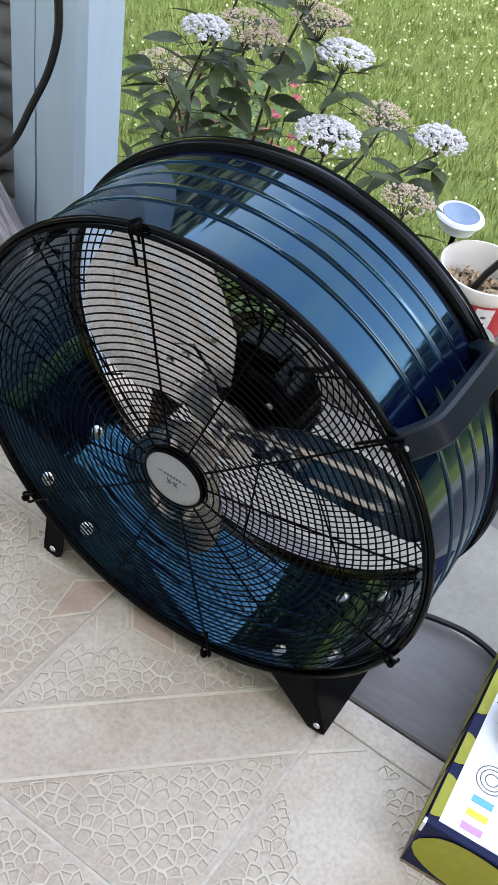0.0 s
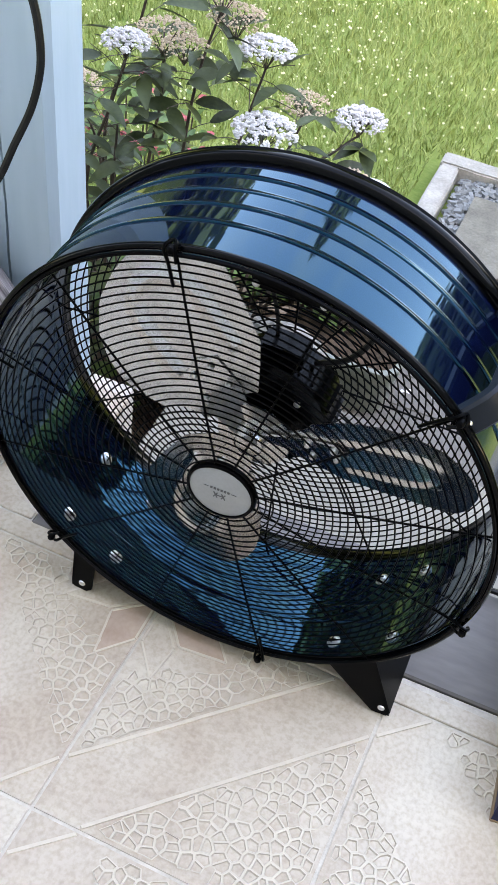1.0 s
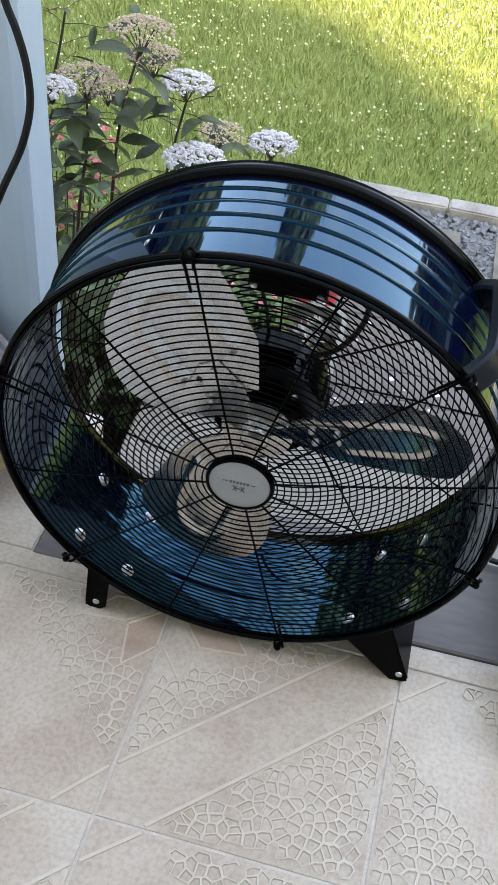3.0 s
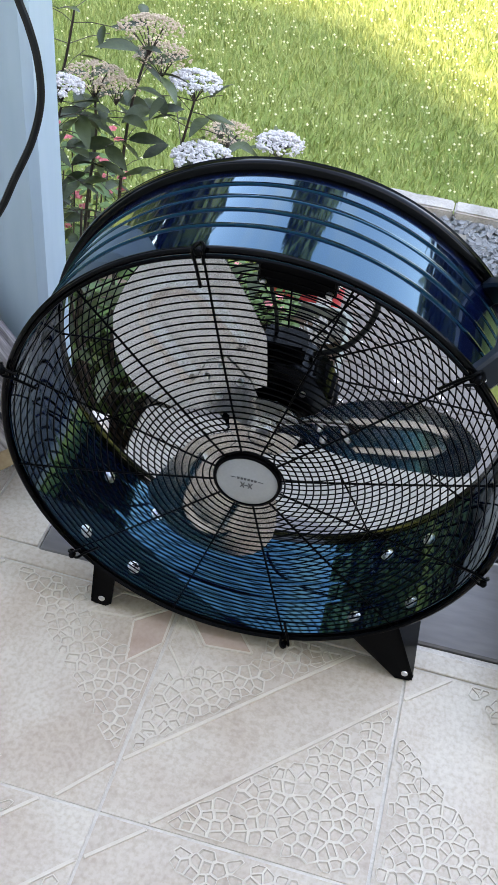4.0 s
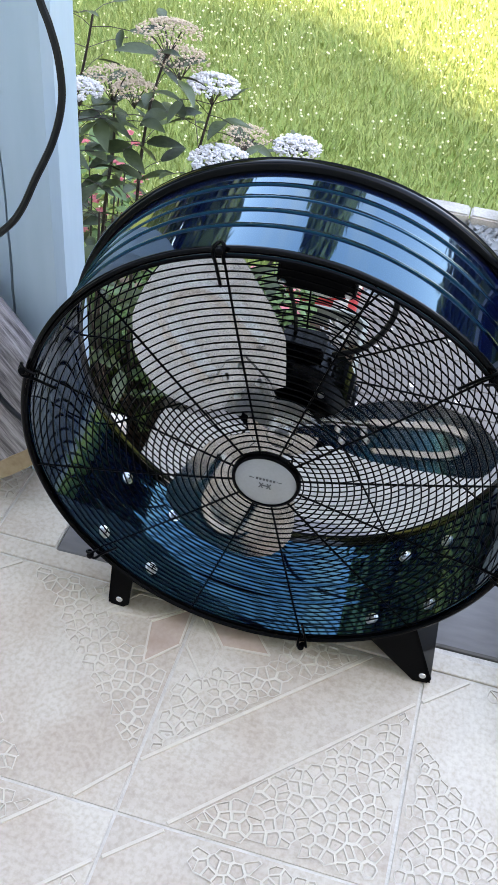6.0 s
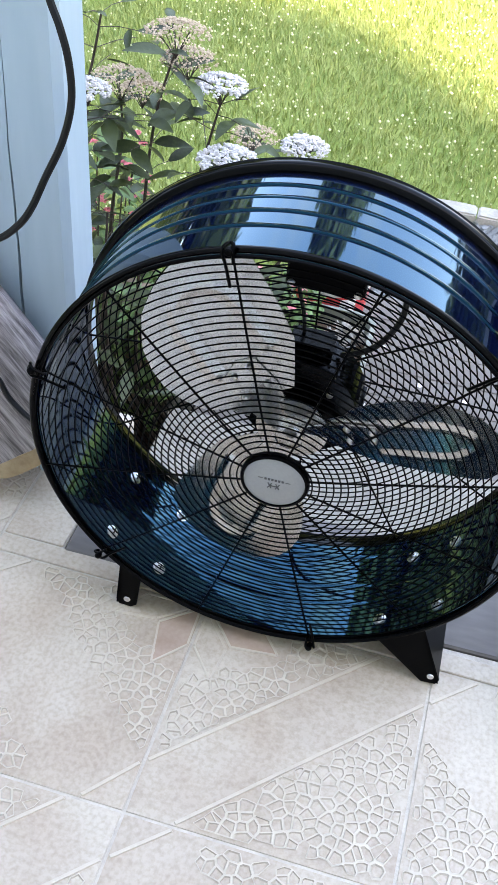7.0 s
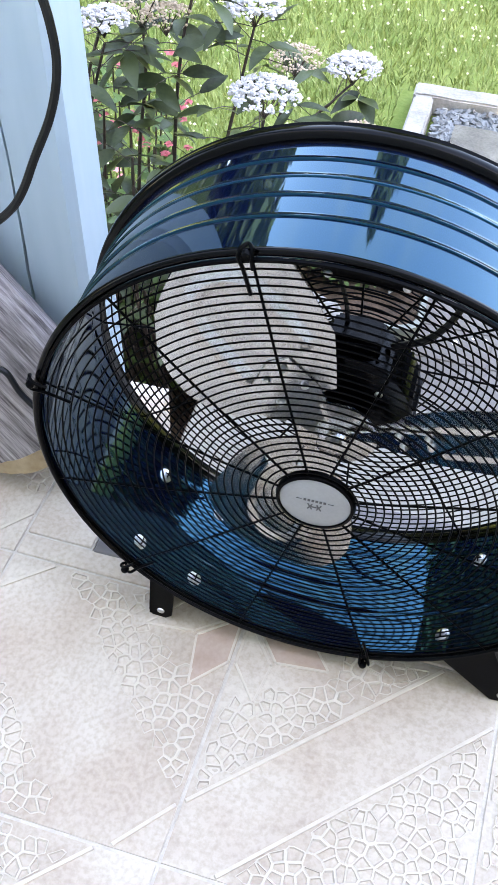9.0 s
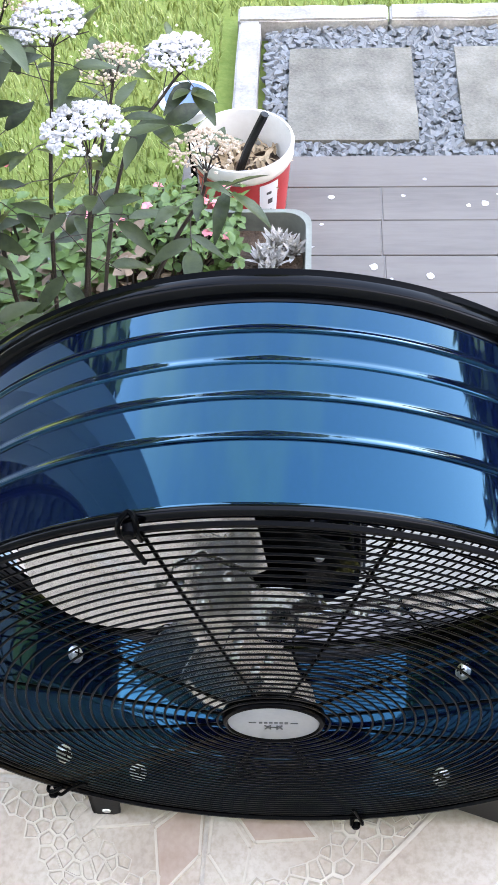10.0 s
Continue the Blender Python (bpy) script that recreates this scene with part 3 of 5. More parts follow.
# maker's line as short bars, a plain mark of crossed strokes below it
for i in range(6):
    print_bar(-0.0105 + 0.0042 * i, 0.0045, 0.0028, 0.0030, 0.0)
for x in (-0.017, 0.017):
    print_bar(x, 0.0045, 0.006, 0.0005, 0.0)
for x, turn in ((-0.0048, 0.5), (-0.0048, -0.5), (0.0048, 0.5), (0.0048, -0.5)):
    print_bar(x, -0.0055, 0.0013, 0.0095, turn)
print_bar(0.0, -0.0055, 0.0075, 0.0012, 0.0)
part("rear_hub", lifted(turned([(0.200, 0.0), (0.201, 0.046), (0.209, 0.050), (0.213, 0.047), (0.213, 0.0)], 48)), M_BLACK, fan)


# blades: three wide aluminium petals with a pressed loop
PITCH = math.tan(radians(23))


def blade_point(r, off, centre, lift=0.0):
    a = centre + off
    s = r * off
    y = 0.087 - PITCH * s * (1 - 0.22 * (r / 0.27)) - 0.25 * s * s + lift
    return Vector((r * math.cos(a), y, AX + r * math.sin(a)))


def between(x, table):
    """A straight-line reading of a table of (x, value)."""
    for (x0, v0), (x1, v1) in zip(table[:-1], table[1:]):
        if x <= x1:
            return v0 + (v1 - v0) * (x - x0) / (x1 - x0)
    return table[-1][1]


# how far the leading and the trailing edge lie from the blade's middle line, by radius
LEAD = ((0.055, 0.030), (0.086, 0.046), (0.106, 0.066), (0.140, 0.081), (0.165, 0.087), (0.190, 0.085), (0.214, 0.076), (0.241, 0.050), (0.258, 0.013), (0.270, -0.032))
TRAIL = ((0.055, 0.034), (0.090, 0.055), (0.122, 0.073), (0.170, 0.083), (0.240, 0.092), (0.255, 0.089), (0.265, 0.072), (0.270, 0.040))


def blade_mesh(centre):
    bm = bmesh.new()
    N, K = 44, 40
    for side, lift in ((0, 0.0), (1, 0.0016)):
        grid = []
        for i in range(N + 1):
            u = i / N
            r = 0.056 + (0.270 - 0.056) * u
            lead, trail = between(r, LEAD), between(r, TRAIL)
            row = []
            for k in range(K + 1):
                v = 2 * k / K - 1
                s = (lead - trail) / 2 + (lead + trail) / 2 * v
                # pressed loop, open towards the hub
                across, along = (s + 0.008) / 0.036, max(0.0, r - 0.185) / 0.044
                loop = abs(math.hypot(across, along) - 1.0) if r > 0.115 else 9
                press = 0.0042 * max(0.0, 1 - (loop / 0.22) ** 2)
                row.append(bm.verts.new(blade_point(r, s / r, centre, lift - press)))
            grid.append(row)
        for i in range(N):
            for k in range(K):
                q = (grid[i][k], grid[i + 1][k], grid[i + 1][k + 1], grid[i][k + 1])
                bm.faces.new(q if side == 0 else q[::-1])
    return bm


rotor = part("rotor", lifted(turned([(0.066, 0.0), (0.066, 0.014), (0.069, 0.018), (0.084, 0.020), (0.087, 0.046), (0.089, 0.047), (0.090, 0.0)], 48)), M_BLADE, fan, "grey aluminium rotor")
for k in range(3):
    c = radians(132 - 120 * k)
    part("blade", blade_mesh(c), M_BLADE, rotor, "broad brushed aluminium blade")
    bm = bmesh.new()
    arm = []
    for lift in (-0.0045, -0.0015):
        arm.append([bm.verts.new(blade_point(r, o, c, lift)) for r, o in ((0.02, -0.7), (0.07, -0.36), (0.112, -0.19), (0.120, 0.0), (0.112, 0.19), (0.07, 0.36), (0.02, 0.7))])
    n = len(arm[0])
    bm.faces.new(arm[0])
    bm.faces.new(arm[1][::-1])
    for i in range(n):
        bm.faces.new((arm[0][i], arm[0][(i + 1) % n], arm[1][(i + 1) % n], arm[1][i]))
    part("arm", bm, M_BLADE, rotor, smooth=False)
    for r, o in ((0.075, -0.2), (0.075, 0.2), (0.105, -0.1), (0.105, 0.1)):
        bm = turned([(-0.005, 0.0), (-0.0045, 0.003), (-0.002, 0.0048), (0.0, 0.005)], 10)
        bmesh.ops.translate(bm, verts=bm.verts, vec=blade_point(r, o, c, -0.0045))
        part("rivet", bm, M_ZINC, rotor)

# motor behind the blades
bm = turned([(0.088, 0.0), (0.088, 0.022), (0.118, 0.026), (0.124, 0.060), (0.129, 0.074), (0.134, 0.076), (0.188, 0.076), (0.195, 0.054), (0.197, 0.0)], 48)
motor = part("motor", lifted(bm), M_MOTOR, fan, "black finned electric motor")
for k in range(24):
    bm = box(0.074, 0.0795, 0.136, 0.186, -0.0016, 0.0016)
    bmesh.ops.rotate(bm, verts=bm.verts, cent=(0, 0, 0), matrix=Matrix.Rotation(math.tau * (k + 0.5) / 24, 3, 'Y'))
    part("fin", lifted(bm), M_MOTOR, motor, smooth=False)
for k in range(4):
    a = radians(45 + 90 * k)
    part("motor_screw", lifted_screw(UP + Vector((0.052 * math.cos(a), 0.124, 0.052 * math.sin(a)))), M_ZINC, motor)
part("junction", box(-0.026, 0.030, 0.138, 0.180, AX + 0.070, AX + 0.094, 0.004, seg=2), M_MOTOR, motor, smooth=False)
switch = part("switch_box", box(-0.036, 0.058, 0.110, 0.182, AX + 0.196, AX + 0.300, 0.004, seg=2), M_MOTOR, fan, "black switch box", smooth=False)
part("switch_lid", box(-0.033, 0.055, 0.1075, 0.1105, AX + 0.199, AX + 0.292, 0.001), M_BLACK, switch, smooth=False)
for x, z in ((-0.028, 0.205), (0.050, 0.205)):
    part("lid_screw", lifted_screw(Vector((x, 0.1080, AX + z))), M_ZINC, switch)
part("motor_lead", tube(spline([(0.05, 0.15, AX + 0.25), (0.092, 0.150, AX + 0.225), (0.105, 0.155, AX + 0.16), (0.08, 0.16, AX + 0.10), (0.04, 0.165, AX + 0.07)]), 0.004, 8), M_RUBBER, fan)
part("motor_lead", tube(spline([(-0.02, 0.15, AX + 0.215), (-0.026, 0.16, AX + 0.17), (-0.015, 0.165, AX + 0.12), (-0.01, 0.165, AX + 0.08)]), 0.0026, 8), M_RUBBER, fan)

# bolts through the shell that hold the feet
for yb, angs in ((0.029, (-136, -119.5, -57, -40)), (0.136, (-136.5, -119, -50.5, -37))):
    for a in angs:
        a = radians(a)
        d = Vector((math.cos(a), 0, math.sin(a)))
        bm = bmesh.new()
        turned([(0.0, 0.0095), (0.0015, 0.0095), (0.002, 0.0075), (0.0045, 0.0065), (0.0058, 0.004), (0.006, 0.0)], 20, 'Z', bm=bm)
        q = (-d).to_track_quat('Z', 'Y').to_matrix().to_4x4()
        bmesh.ops.transform(bm, matrix=Matrix.Translation(UP + d * (BODY - 0.0028) + Vector((0, yb, 0))) @ q, verts=bm.verts)
        bolt = part("bolt", bm, M_ZINC, fan, "bright zinc bolt head")
        bm = box(-0.0009, 0.0009, -0.0048, 0.0048, 0.0045, 0.0064)
        box(-0.0048, 0.0048, -0.0009, 0.0009, 0.0045, 0.0063, bm=bm)
        bmesh.ops.transform(bm, matrix=Matrix.Translation(UP + d * (BODY - 0.0028) + Vector((0, yb, 0))) @ q, verts=bm.verts)
        part("slot", bm, M_BLACK, bolt, smooth=False)


# feet: bent steel channels under the shell
def foot(sign, lo, hi, top_lo, top_hi, tip):
    def outline(y, t=0.0):
        pts = []
        for j in range(7):
            a = radians(top_lo + (top_hi - top_lo) * j / 6)
            pts.append((math.cos(a) * (BODY + 0.001), AX + math.sin(a) * (BODY + 0.001)))
        return pts
    for y0, y1 in ((0.168, 0.1715), (0.004, 0.0075)):
        bm = bmesh.new()
        rows = []
        for y in (y0, y1):
            low = [(sign * hi, 0.012), (sign * (hi - 0.004), 0.002), (sign * (lo + 0.008), 0.0005), (sign * lo, 0.008)]
            rows.append([bm.verts.new((x, y, z)) for x, z in [(sign * abs(x), z) for x, z in outline(y)] + low])
        n = len(rows[0])
        bm.faces.new(rows[0])
        bm.faces.new(rows[1][::-1])
        for i in range(n):
            bm.faces.new((rows[0][i], rows[0][(i + 1) % n], rows[1][(i + 1) % n], rows[1][i]))
        f = part("foot", bm, M_BLACK, fan, "black bent steel foot", smooth=False)
    a = radians(top_hi)
    tx, tz = abs(math.cos(a)) * BODY, AX + math.sin(a) * BODY
    bm = bmesh.new()
    vs = [bm.verts.new(c) for c in ((sign * tx, 0.004, tz), (sign * tx, 0.1715, tz), (sign * hi, 0.1715, 0.004), (sign * hi, 0.004, 0.004),
                                    (sign * (tx - 0.003), 0.004, tz), (sign * (tx - 0.003), 0.1715, tz), (sign * (hi - 0.003), 0.1715, 0.004), (sign * (hi - 0.003), 0.004, 0.004))]
    for q in ((0, 1, 2, 3), (7, 6, 5, 4), (0, 3, 7, 4), (1, 5, 6, 2), (0, 4, 5, 1), (3, 2, 6, 7)):
        bm.faces.new([vs[i] for i in q])
    part("foot_web", bm, M_BLACK, fan, smooth=False)
    bm = turned([(-0.0018, 0.0), (-0.0015, 0.0045), (0.0, 0.005)], 14)
    bmesh.ops.translate(bm, verts=bm.verts, vec=(sign * tip, 0.004, 0.016))
    part("foot_screw", bm, M_ZINC, f, "small bright screw")


foot(1, 0.232, 0.264, -58, -44, 0.251)
foot(-1, 0.174, 0.204, -57, -50, 0.188)

# carrying handle on the shell
hd = radians(42)
hdir, htan = Vector((math.cos(hd), 0, math.sin(hd))), Vector((-math.sin(hd), 0, math.cos(hd)))


def bar(points, w, t):
    """A flat bar with rounded edges along the points; its width runs along the shell."""
    bm = bmesh.new()
    rings = []
    for i, p in enumerate(points):
        d = (points[min(i + 1, len(points) - 1)] - points[max(i - 1, 0)]).normalized()
        nrm = d.cross(htan).normalized()
        rings.append([bm.verts.new(p + htan * sw * w + nrm * sn * t) for sw, sn in ((-1, -.6), (-.8, -1), (.8, -1), (1, -.6), (1, .6), (.8, 1), (-.8, 1), (-1, .6))])
    for A, B in zip(rings[:-1], rings[1:]):
        for k in range(8):
            bm.faces.new((A[k], A[(k + 1) % 8], B[(k + 1) % 8], B[k]))
    bm.faces.new(rings[0][::-1])
    bm.faces.new(rings[-1])
    return bm


hp = [(0.012, 0.300), (0.022, 0.320), (0.032, 0.334), (0.046, 0.340), (0.098, 0.341), (0.150, 0.340), (0.164, 0.334), (0.174, 0.320), (0.184, 0.300)]
handle = part("handle", bar(spline([UP + hdir * r + Vector((0, y, 0)) for y, r in hp], 4), 0.016, 0.0085), M_HANDLE, fan, "black moulded carrying handle")
for y in (0.018, 0.178):
    bm = turned([(0.0, 0.0), (0.0, 0.005)], 12)
    part("handle_screw", lifted_screw(UP + hdir * 0.312 + htan * 0.0 + Vector((0, y - 0.006 if y < 0.1 else y, 0))), M_ZINC, handle)
    bm.free()

# mains lead of the fan on the landing
lead = mesh_obj("fan_lead", tube(spline([(0.12, 0.40, 0.016), (0.20, 0.405, 0.016), (0.27, 0.413, 0.016), (0.304, 0.423, 0.016), (0.352, 0.431, 0.016), (0.40, 0.422, 0.016), (0.44, 0.39, 0.016), (0.47, 0.33, 0.016)]), 0.0045, 8), M_RUBBER, smooth=True)
tagged(lead, "black mains lead lying on the grey landing", "cable")


# ---- plants ----
def leaf_into(V, F, base, tip, width, fold=0.25, droop=0.15, n=5):
    """A folded pointed leaf from base to tip."""
    base, tip = Vector(base), Vector(tip)
    d = tip - base
    L = d.length
    d.normalize()
    side = d.cross(Vector((0, 0, 1)))
    if side.length < 0.05:
        side = Vector((1, 0, 0))
    side.normalize()
    roll = random.uniform(-0.6, 0.6)
    up = side.cross(d)
    side, up = side * math.cos(roll) + up * math.sin(roll), up * math.cos(roll) - side * math.sin(roll)
    k = len(V)
    for i in range(n + 1):
        u = i / n
        w = width * math.sin(math.pi * min(1.0, u * 0.92 + 0.04) ** 0.8)
        mid = base + d * L * u - Vector((0, 0, droop * L * u * u))
        V += [mid - side * w + up * w * fold, mid, mid + side * w + up * w * fold]
    for i in range(n):
        a = k + 3 * i
        F += [(a, a + 1, a + 4, a + 3), (a + 1, a + 2, a + 5, a + 4)]


def umbel_into(V, F, SV, SF_pts, centre, r, count, size, dome_h=0.25):
    """A flat head of many tiny florets; branch lines go to SF_pts."""
    for i in range(count):
        q = math.sqrt(random.random())
        a = random.uniform(0, math.tau)
        if noise.noise((math.cos(a) * q * 5 + centre[0] * 9, math.sin(a) * q * 5 + centre[1] * 9, 1.7)) < -0.12:
            continue
        x, y = centre[0] + r * q * math.cos(a), centre[1] + r * q * math.sin(a)
        z = centre[2] + r * dome_h * (1 - q * q) + random.uniform(-0.004, 0.004)
        s = size * random.uniform(0.7, 1.25)
        t = Vector((random.uniform(-0.5, 0.5), random.uniform(-0.9, 0.2), 1)).normalized()
        e1 = t.orthogonal().normalized()
        e1.rotate(Matrix.Rotation(random.uniform(0, 6.28), 3, t))
        e2 = t.cross(e1)
        k = len(V)
        c = Vector((x, y, z))
        for j in range(5):
            b = math.tau * j / 5
            V.append(c + (e1 * math.cos(b) + e2 * math.sin(b)) * s)
        V.append(c + t * s * 0.45)
        V.append(c - t * s * 0.7)
        F += [(k + j, k + (j + 1) % 5, k + 5) for j in range(5)] + [(k + (j + 1) % 5, k + j, k + 6) for j in range(5)]
    for j in range(11):
        a = math.tau * j / 11 + 0.3
        q = 0.75 if j % 2 else 0.45
        e = Vector((centre[0] + r * q * math.cos(a), centre[1] + r * q * math.sin(a), centre[2] + r * dome_h * (1 - q * q) - 0.003))
        SF_pts.append((Vector((centre[0], centre[1], centre[2] - r * 0.75)), e))


def shrub(name, label, stems, heads_white, heads_brown, leaves_per=10, seed=3, leaf_len=0.066):
    random.seed(seed)
    root = empty(name, pose(stems[0][0][0], stems[0][0][1], GROUND))
    tagged(root, label, "shrub")
    inv = root.matrix_world.inverted()

    def add(nm, V, F, m, smooth=False, lab=""):
        ob = raw(nm, [inv @ Vector(v) for v in V], F, m, root, smooth)
        if lab:
            ob["label"] = lab
        return ob
    twigs = []
    LV, LF = [], []
    for si, st in enumerate(stems):
        line = spline(st, 6)
        bm = tube(line, 0.0046, 6, taper=0.0022)
        bmesh.ops.transform(bm, matrix=inv, verts=bm.verts)
        part("stem", bm, M_STEM, root)
        # paired leaflets along the upper part
        n = len(line)
        for i in range(int(n * (0.62 if si in (4, 5, 6) else 0.40)), n, 3 if si in (4, 5, 6) else 2):
            p = line[i]
            d = (line[min(i + 1, n - 1)] - line[max(i - 1, 0)]).normalized()
            base_a = random.uniform(0, math.tau)
            for s in (0, math.pi):
                a = base_a + s + random.uniform(-0.3, 0.3)
                out = Vector((math.cos(a), math.sin(a), random.uniform(-0.05, 0.45))).normalized()
                stalk = p + out * random.uniform(0.05, 0.09)
                twigs.append((p, stalk))
                for dirn in (out, out.cross(Vector((0, 0, 1))).normalized(), -out.cross(Vector((0, 0, 1))).normalized()):
                    if random.random() < 0.42:
                        continue
                    b = stalk if dirn is out else p + (stalk - p) * random.uniform(0.55, 0.95)
                    L = leaf_len * random.uniform(0.7, 1.2)
                    leaf_into(LV, LF, b, b + (dirn + out * 0.5).normalized() * L + Vector((0, 0, random.uniform(-0.02, 0.02))), L * random.uniform(0.16, 0.21), droop=random.uniform(0.05, 0.4))
    add("leaves", LV, LF, M_LEAF, True, "dark purple-green pointed leaflets")
    for heads, m, lab in ((heads_white, M_FLOWER, "flat head of white florets"), (heads_brown, M_BUD, "fading brownish pink flower head")):
        for x, y, z, r in heads:
            V, F, S = [], [], []
            white = m is M_FLOWER
            umbel_into(V, F, None, S, (x, y, z), r, int((900 if white else 430) * (r / 0.05) ** 2), 0.0033 if white else 0.0025, 0.35 if white else 0.3)
            add("blossom", V, F, m, False, lab)
            twigs += S
    bm = bmesh.new()
    for a, b in twigs:
        tube([inv @ a, inv @ ((a + b) / 2 + Vector((0, 0, 0.004))), inv @ b], 0.0009, 4, bm=bm, caps=False)
    part("twig_work", bm, M_STEM, root)["kind"] = "stuff"
    return root


G = GROUND - 0.04
shrub("elder_shrub", "dark-leaved elder shrub with flat white flower heads", [
    [(-0.46, 1.12, G), (-0.46, 1.06, -0.2), (-0.44, 1.02, 0.15), (-0.43, 1.04, 0.33), (-0.40, 1.05, 0.46)],
    [(-0.48, 1.10, G), (-0.52, 1.04, -0.2), (-0.50, 1.00, 0.12), (-0.485, 1.01, 0.28), (-0.495, 1.03, 0.36)],
    [(-0.42, 1.10, G), (-0.40, 1.05, -0.2), (-0.36, 1.03, 0.10), (-0.33, 1.05, 0.28), (-0.313, 1.06, 0.37)],
    [(-0.44, 1.14, G), (-0.36, 1.04, -0.2), (-0.30, 0.97, 0.08), (-0.275, 0.95, 0.20), (-0.265, 0.955, 0.27)],
    [(-0.40, 1.16, G), (-0.34, 1.18, -0.2), (-0.28, 1.24, 0.05), (-0.21, 1.28, 0.14), (-0.18, 1.30, 0.17)],
    [(-0.42, 1.18, G), (-0.36, 1.16, -0.15), (-0.31, 1.17, 0.08), (-0.28, 1.19, 0.18), (-0.27, 1.20, 0.22)],
    [(-0.38, 1.10, G), (-0.28, 1.06, -0.2), (-0.18, 1.03, 0.05), (-0.13, 1.03, 0.14), (-0.12, 1.03, 0.19)],
    [(-0.50, 1.12, G), (-0.60, 1.02, -0.2), (-0.60, 0.95, 0.1), (-0.55, 0.94, 0.28), (-0.53, 0.95, 0.36)],
    [(-0.50, 1.18, G), (-0.66, 1.20, -0.2), (-0.72, 1.22, 0.02), (-0.76, 1.20, 0.12)],
    [(-0.52, 1.12, G), (-0.62, 1.10, -0.2), (-0.65, 1.12, 0.12), (-0.60, 1.15, 0.34), (-0.58, 1.16, 0.46)],
    [(-0.50, 1.10, G), (-0.50, 0.96, -0.2), (-0.48, 0.91, 0.05), (-0.47, 0.89, 0.20)],
    [(-0.56, 1.10, G), (-0.57, 0.98, -0.1), (-0.55, 0.96, 0.12), (-0.54, 0.95, 0.24)],
    [(-0.44, 1.06, G), (-0.46, 0.94, -0.3), (-0.46, 0.84, -0.05), (-0.46, 0.80, 0.08)]],
    [(-0.313, 1.06, 0.405, 0.050), (-0.265, 0.955, 0.315, 0.058), (-0.180, 1.30, 0.205, 0.052), (-0.53, 0.95, 0.40, 0.042)],
    [(-0.40, 1.05, 0.49, 0.062), (-0.495, 1.03, 0.395, 0.058), (-0.385, 1.09, 0.43, 0.055), (-0.27, 1.20, 0.255, 0.05), (-0.77, 1.20, 0.15, 0.06), (-0.12, 1.03, 0.222, 0.050), (-0.45, 1.02, 0.385, 0.045)],
    seed=8)


def leafy_plant(name, label, x0, x1, y0, y1, z0, z1, count, length, m_leaf, flowers=0, m_flower=None, seed=1, spread=0.02):
    random.seed(seed)
    root = empty(name, pose((x0 + x1) / 2, (y0 + y1) / 2, z0))
    tagged(root, label, "plant")
    inv = root.matrix_world.inverted()
    V, F = [], []
    bm = bmesh.new()
    for i in range(count):
        x, y = random.uniform(x0, x1), random.uniform(y0, y1)
        z = z0 + (z1 - z0) * random.random() ** 0.6
        a = random.uniform(0, math.tau)
        L = length * random.uniform(0.6, 1.2)
        b = Vector((x, y, z))
        leaf_into(V, F, b, b + Vector((math.cos(a), math.sin(a), random.uniform(-0.2, 0.7))).normalized() * L, L * 0.33, n=3)
        if i % 6 == 0:
            tube([inv @ Vector((x * 0.7 + (x0 + x1) * 0.15, y * 0.7 + (y0 + y1) * 0.15, z0)), inv @ b], 0.002, 4, bm=bm, caps=False)
    o = raw("leaves", [inv @ Vector(v) for v in V], F, m_leaf, root, True)
    part("stem_work", bm, M_STEM, root)["kind"] = "stuff"
    for i in range(flowers):
        c = Vector((random.uniform(x0, x1), random.uniform(y0, y1), z1 + random.uniform(-spread, 0.02)))
        V, F = [], []
        for j in range(5):
            a = math.tau * j / 5 + i
            leaf_into(V, F, c, c + Vector((math.cos(a), math.sin(a), 0.35)) * 0.0125, 0.0066, n=3, droop=0.3)
        raw("flower", [inv @ Vector(v) for v in V], F, m_flower, root, True)
    return root


# planter with pink flowers at the terrace's edge
planter = empty("planter", pose(-0.24, 1.40, GROUND))
tagged(planter, "grey-green plastic trough planter with earth and rocks", "planter")
bm = bmesh.new()


def rounded(hx, hy, r, z, n=6):
    out = []
    for cx, cy, a0 in ((hx - r, hy - r, 0), (-hx + r, hy - r, 90), (-hx + r, -hy + r, 180), (hx - r, -hy + r, 270)):
        for i in range(n + 1):
            a = radians(a0 + 90 * i / n)
            out.append((cx + r * math.cos(a), cy + r * math.sin(a), z))
    return out


levels = [(0.24, 0.14, 0.0), (0.262, 0.158, 0.235), (0.272, 0.168, 0.237), (0.272, 0.168, 0.262), (0.260, 0.156, 0.263), (0.252, 0.150, 0.20)]
loops = [[bm.verts.new(c) for c in rounded(hx, hy, 0.045, z)] for hx, hy, z in levels]
for A, B in zip(loops[:-1], loops[1:]):
    for i in range(len(A)):
        bm.faces.new((A[i], A[(i + 1) % len(A)], B[(i + 1) % len(A)], B[i]))
bm.faces.new(loops[0][::-1])
part("trough", bm, M_PLANTER, planter)
bm = bmesh.new()
bm.faces.new([bm.verts.new(c) for c in rounded(0.254, 0.151, 0.045, 0.222)])
bmesh.ops.triangulate(bm, faces=bm.faces[:])
bmesh.ops.subdivide_edges(bm, edges=bm.edges[:], cuts=5, use_grid_fill=True)
for v in bm.verts:
    v.co.z += 0.02 * noise.noise(v.co * 20)
part("soil", bm, M_SOIL, planter, "dark brown earth")


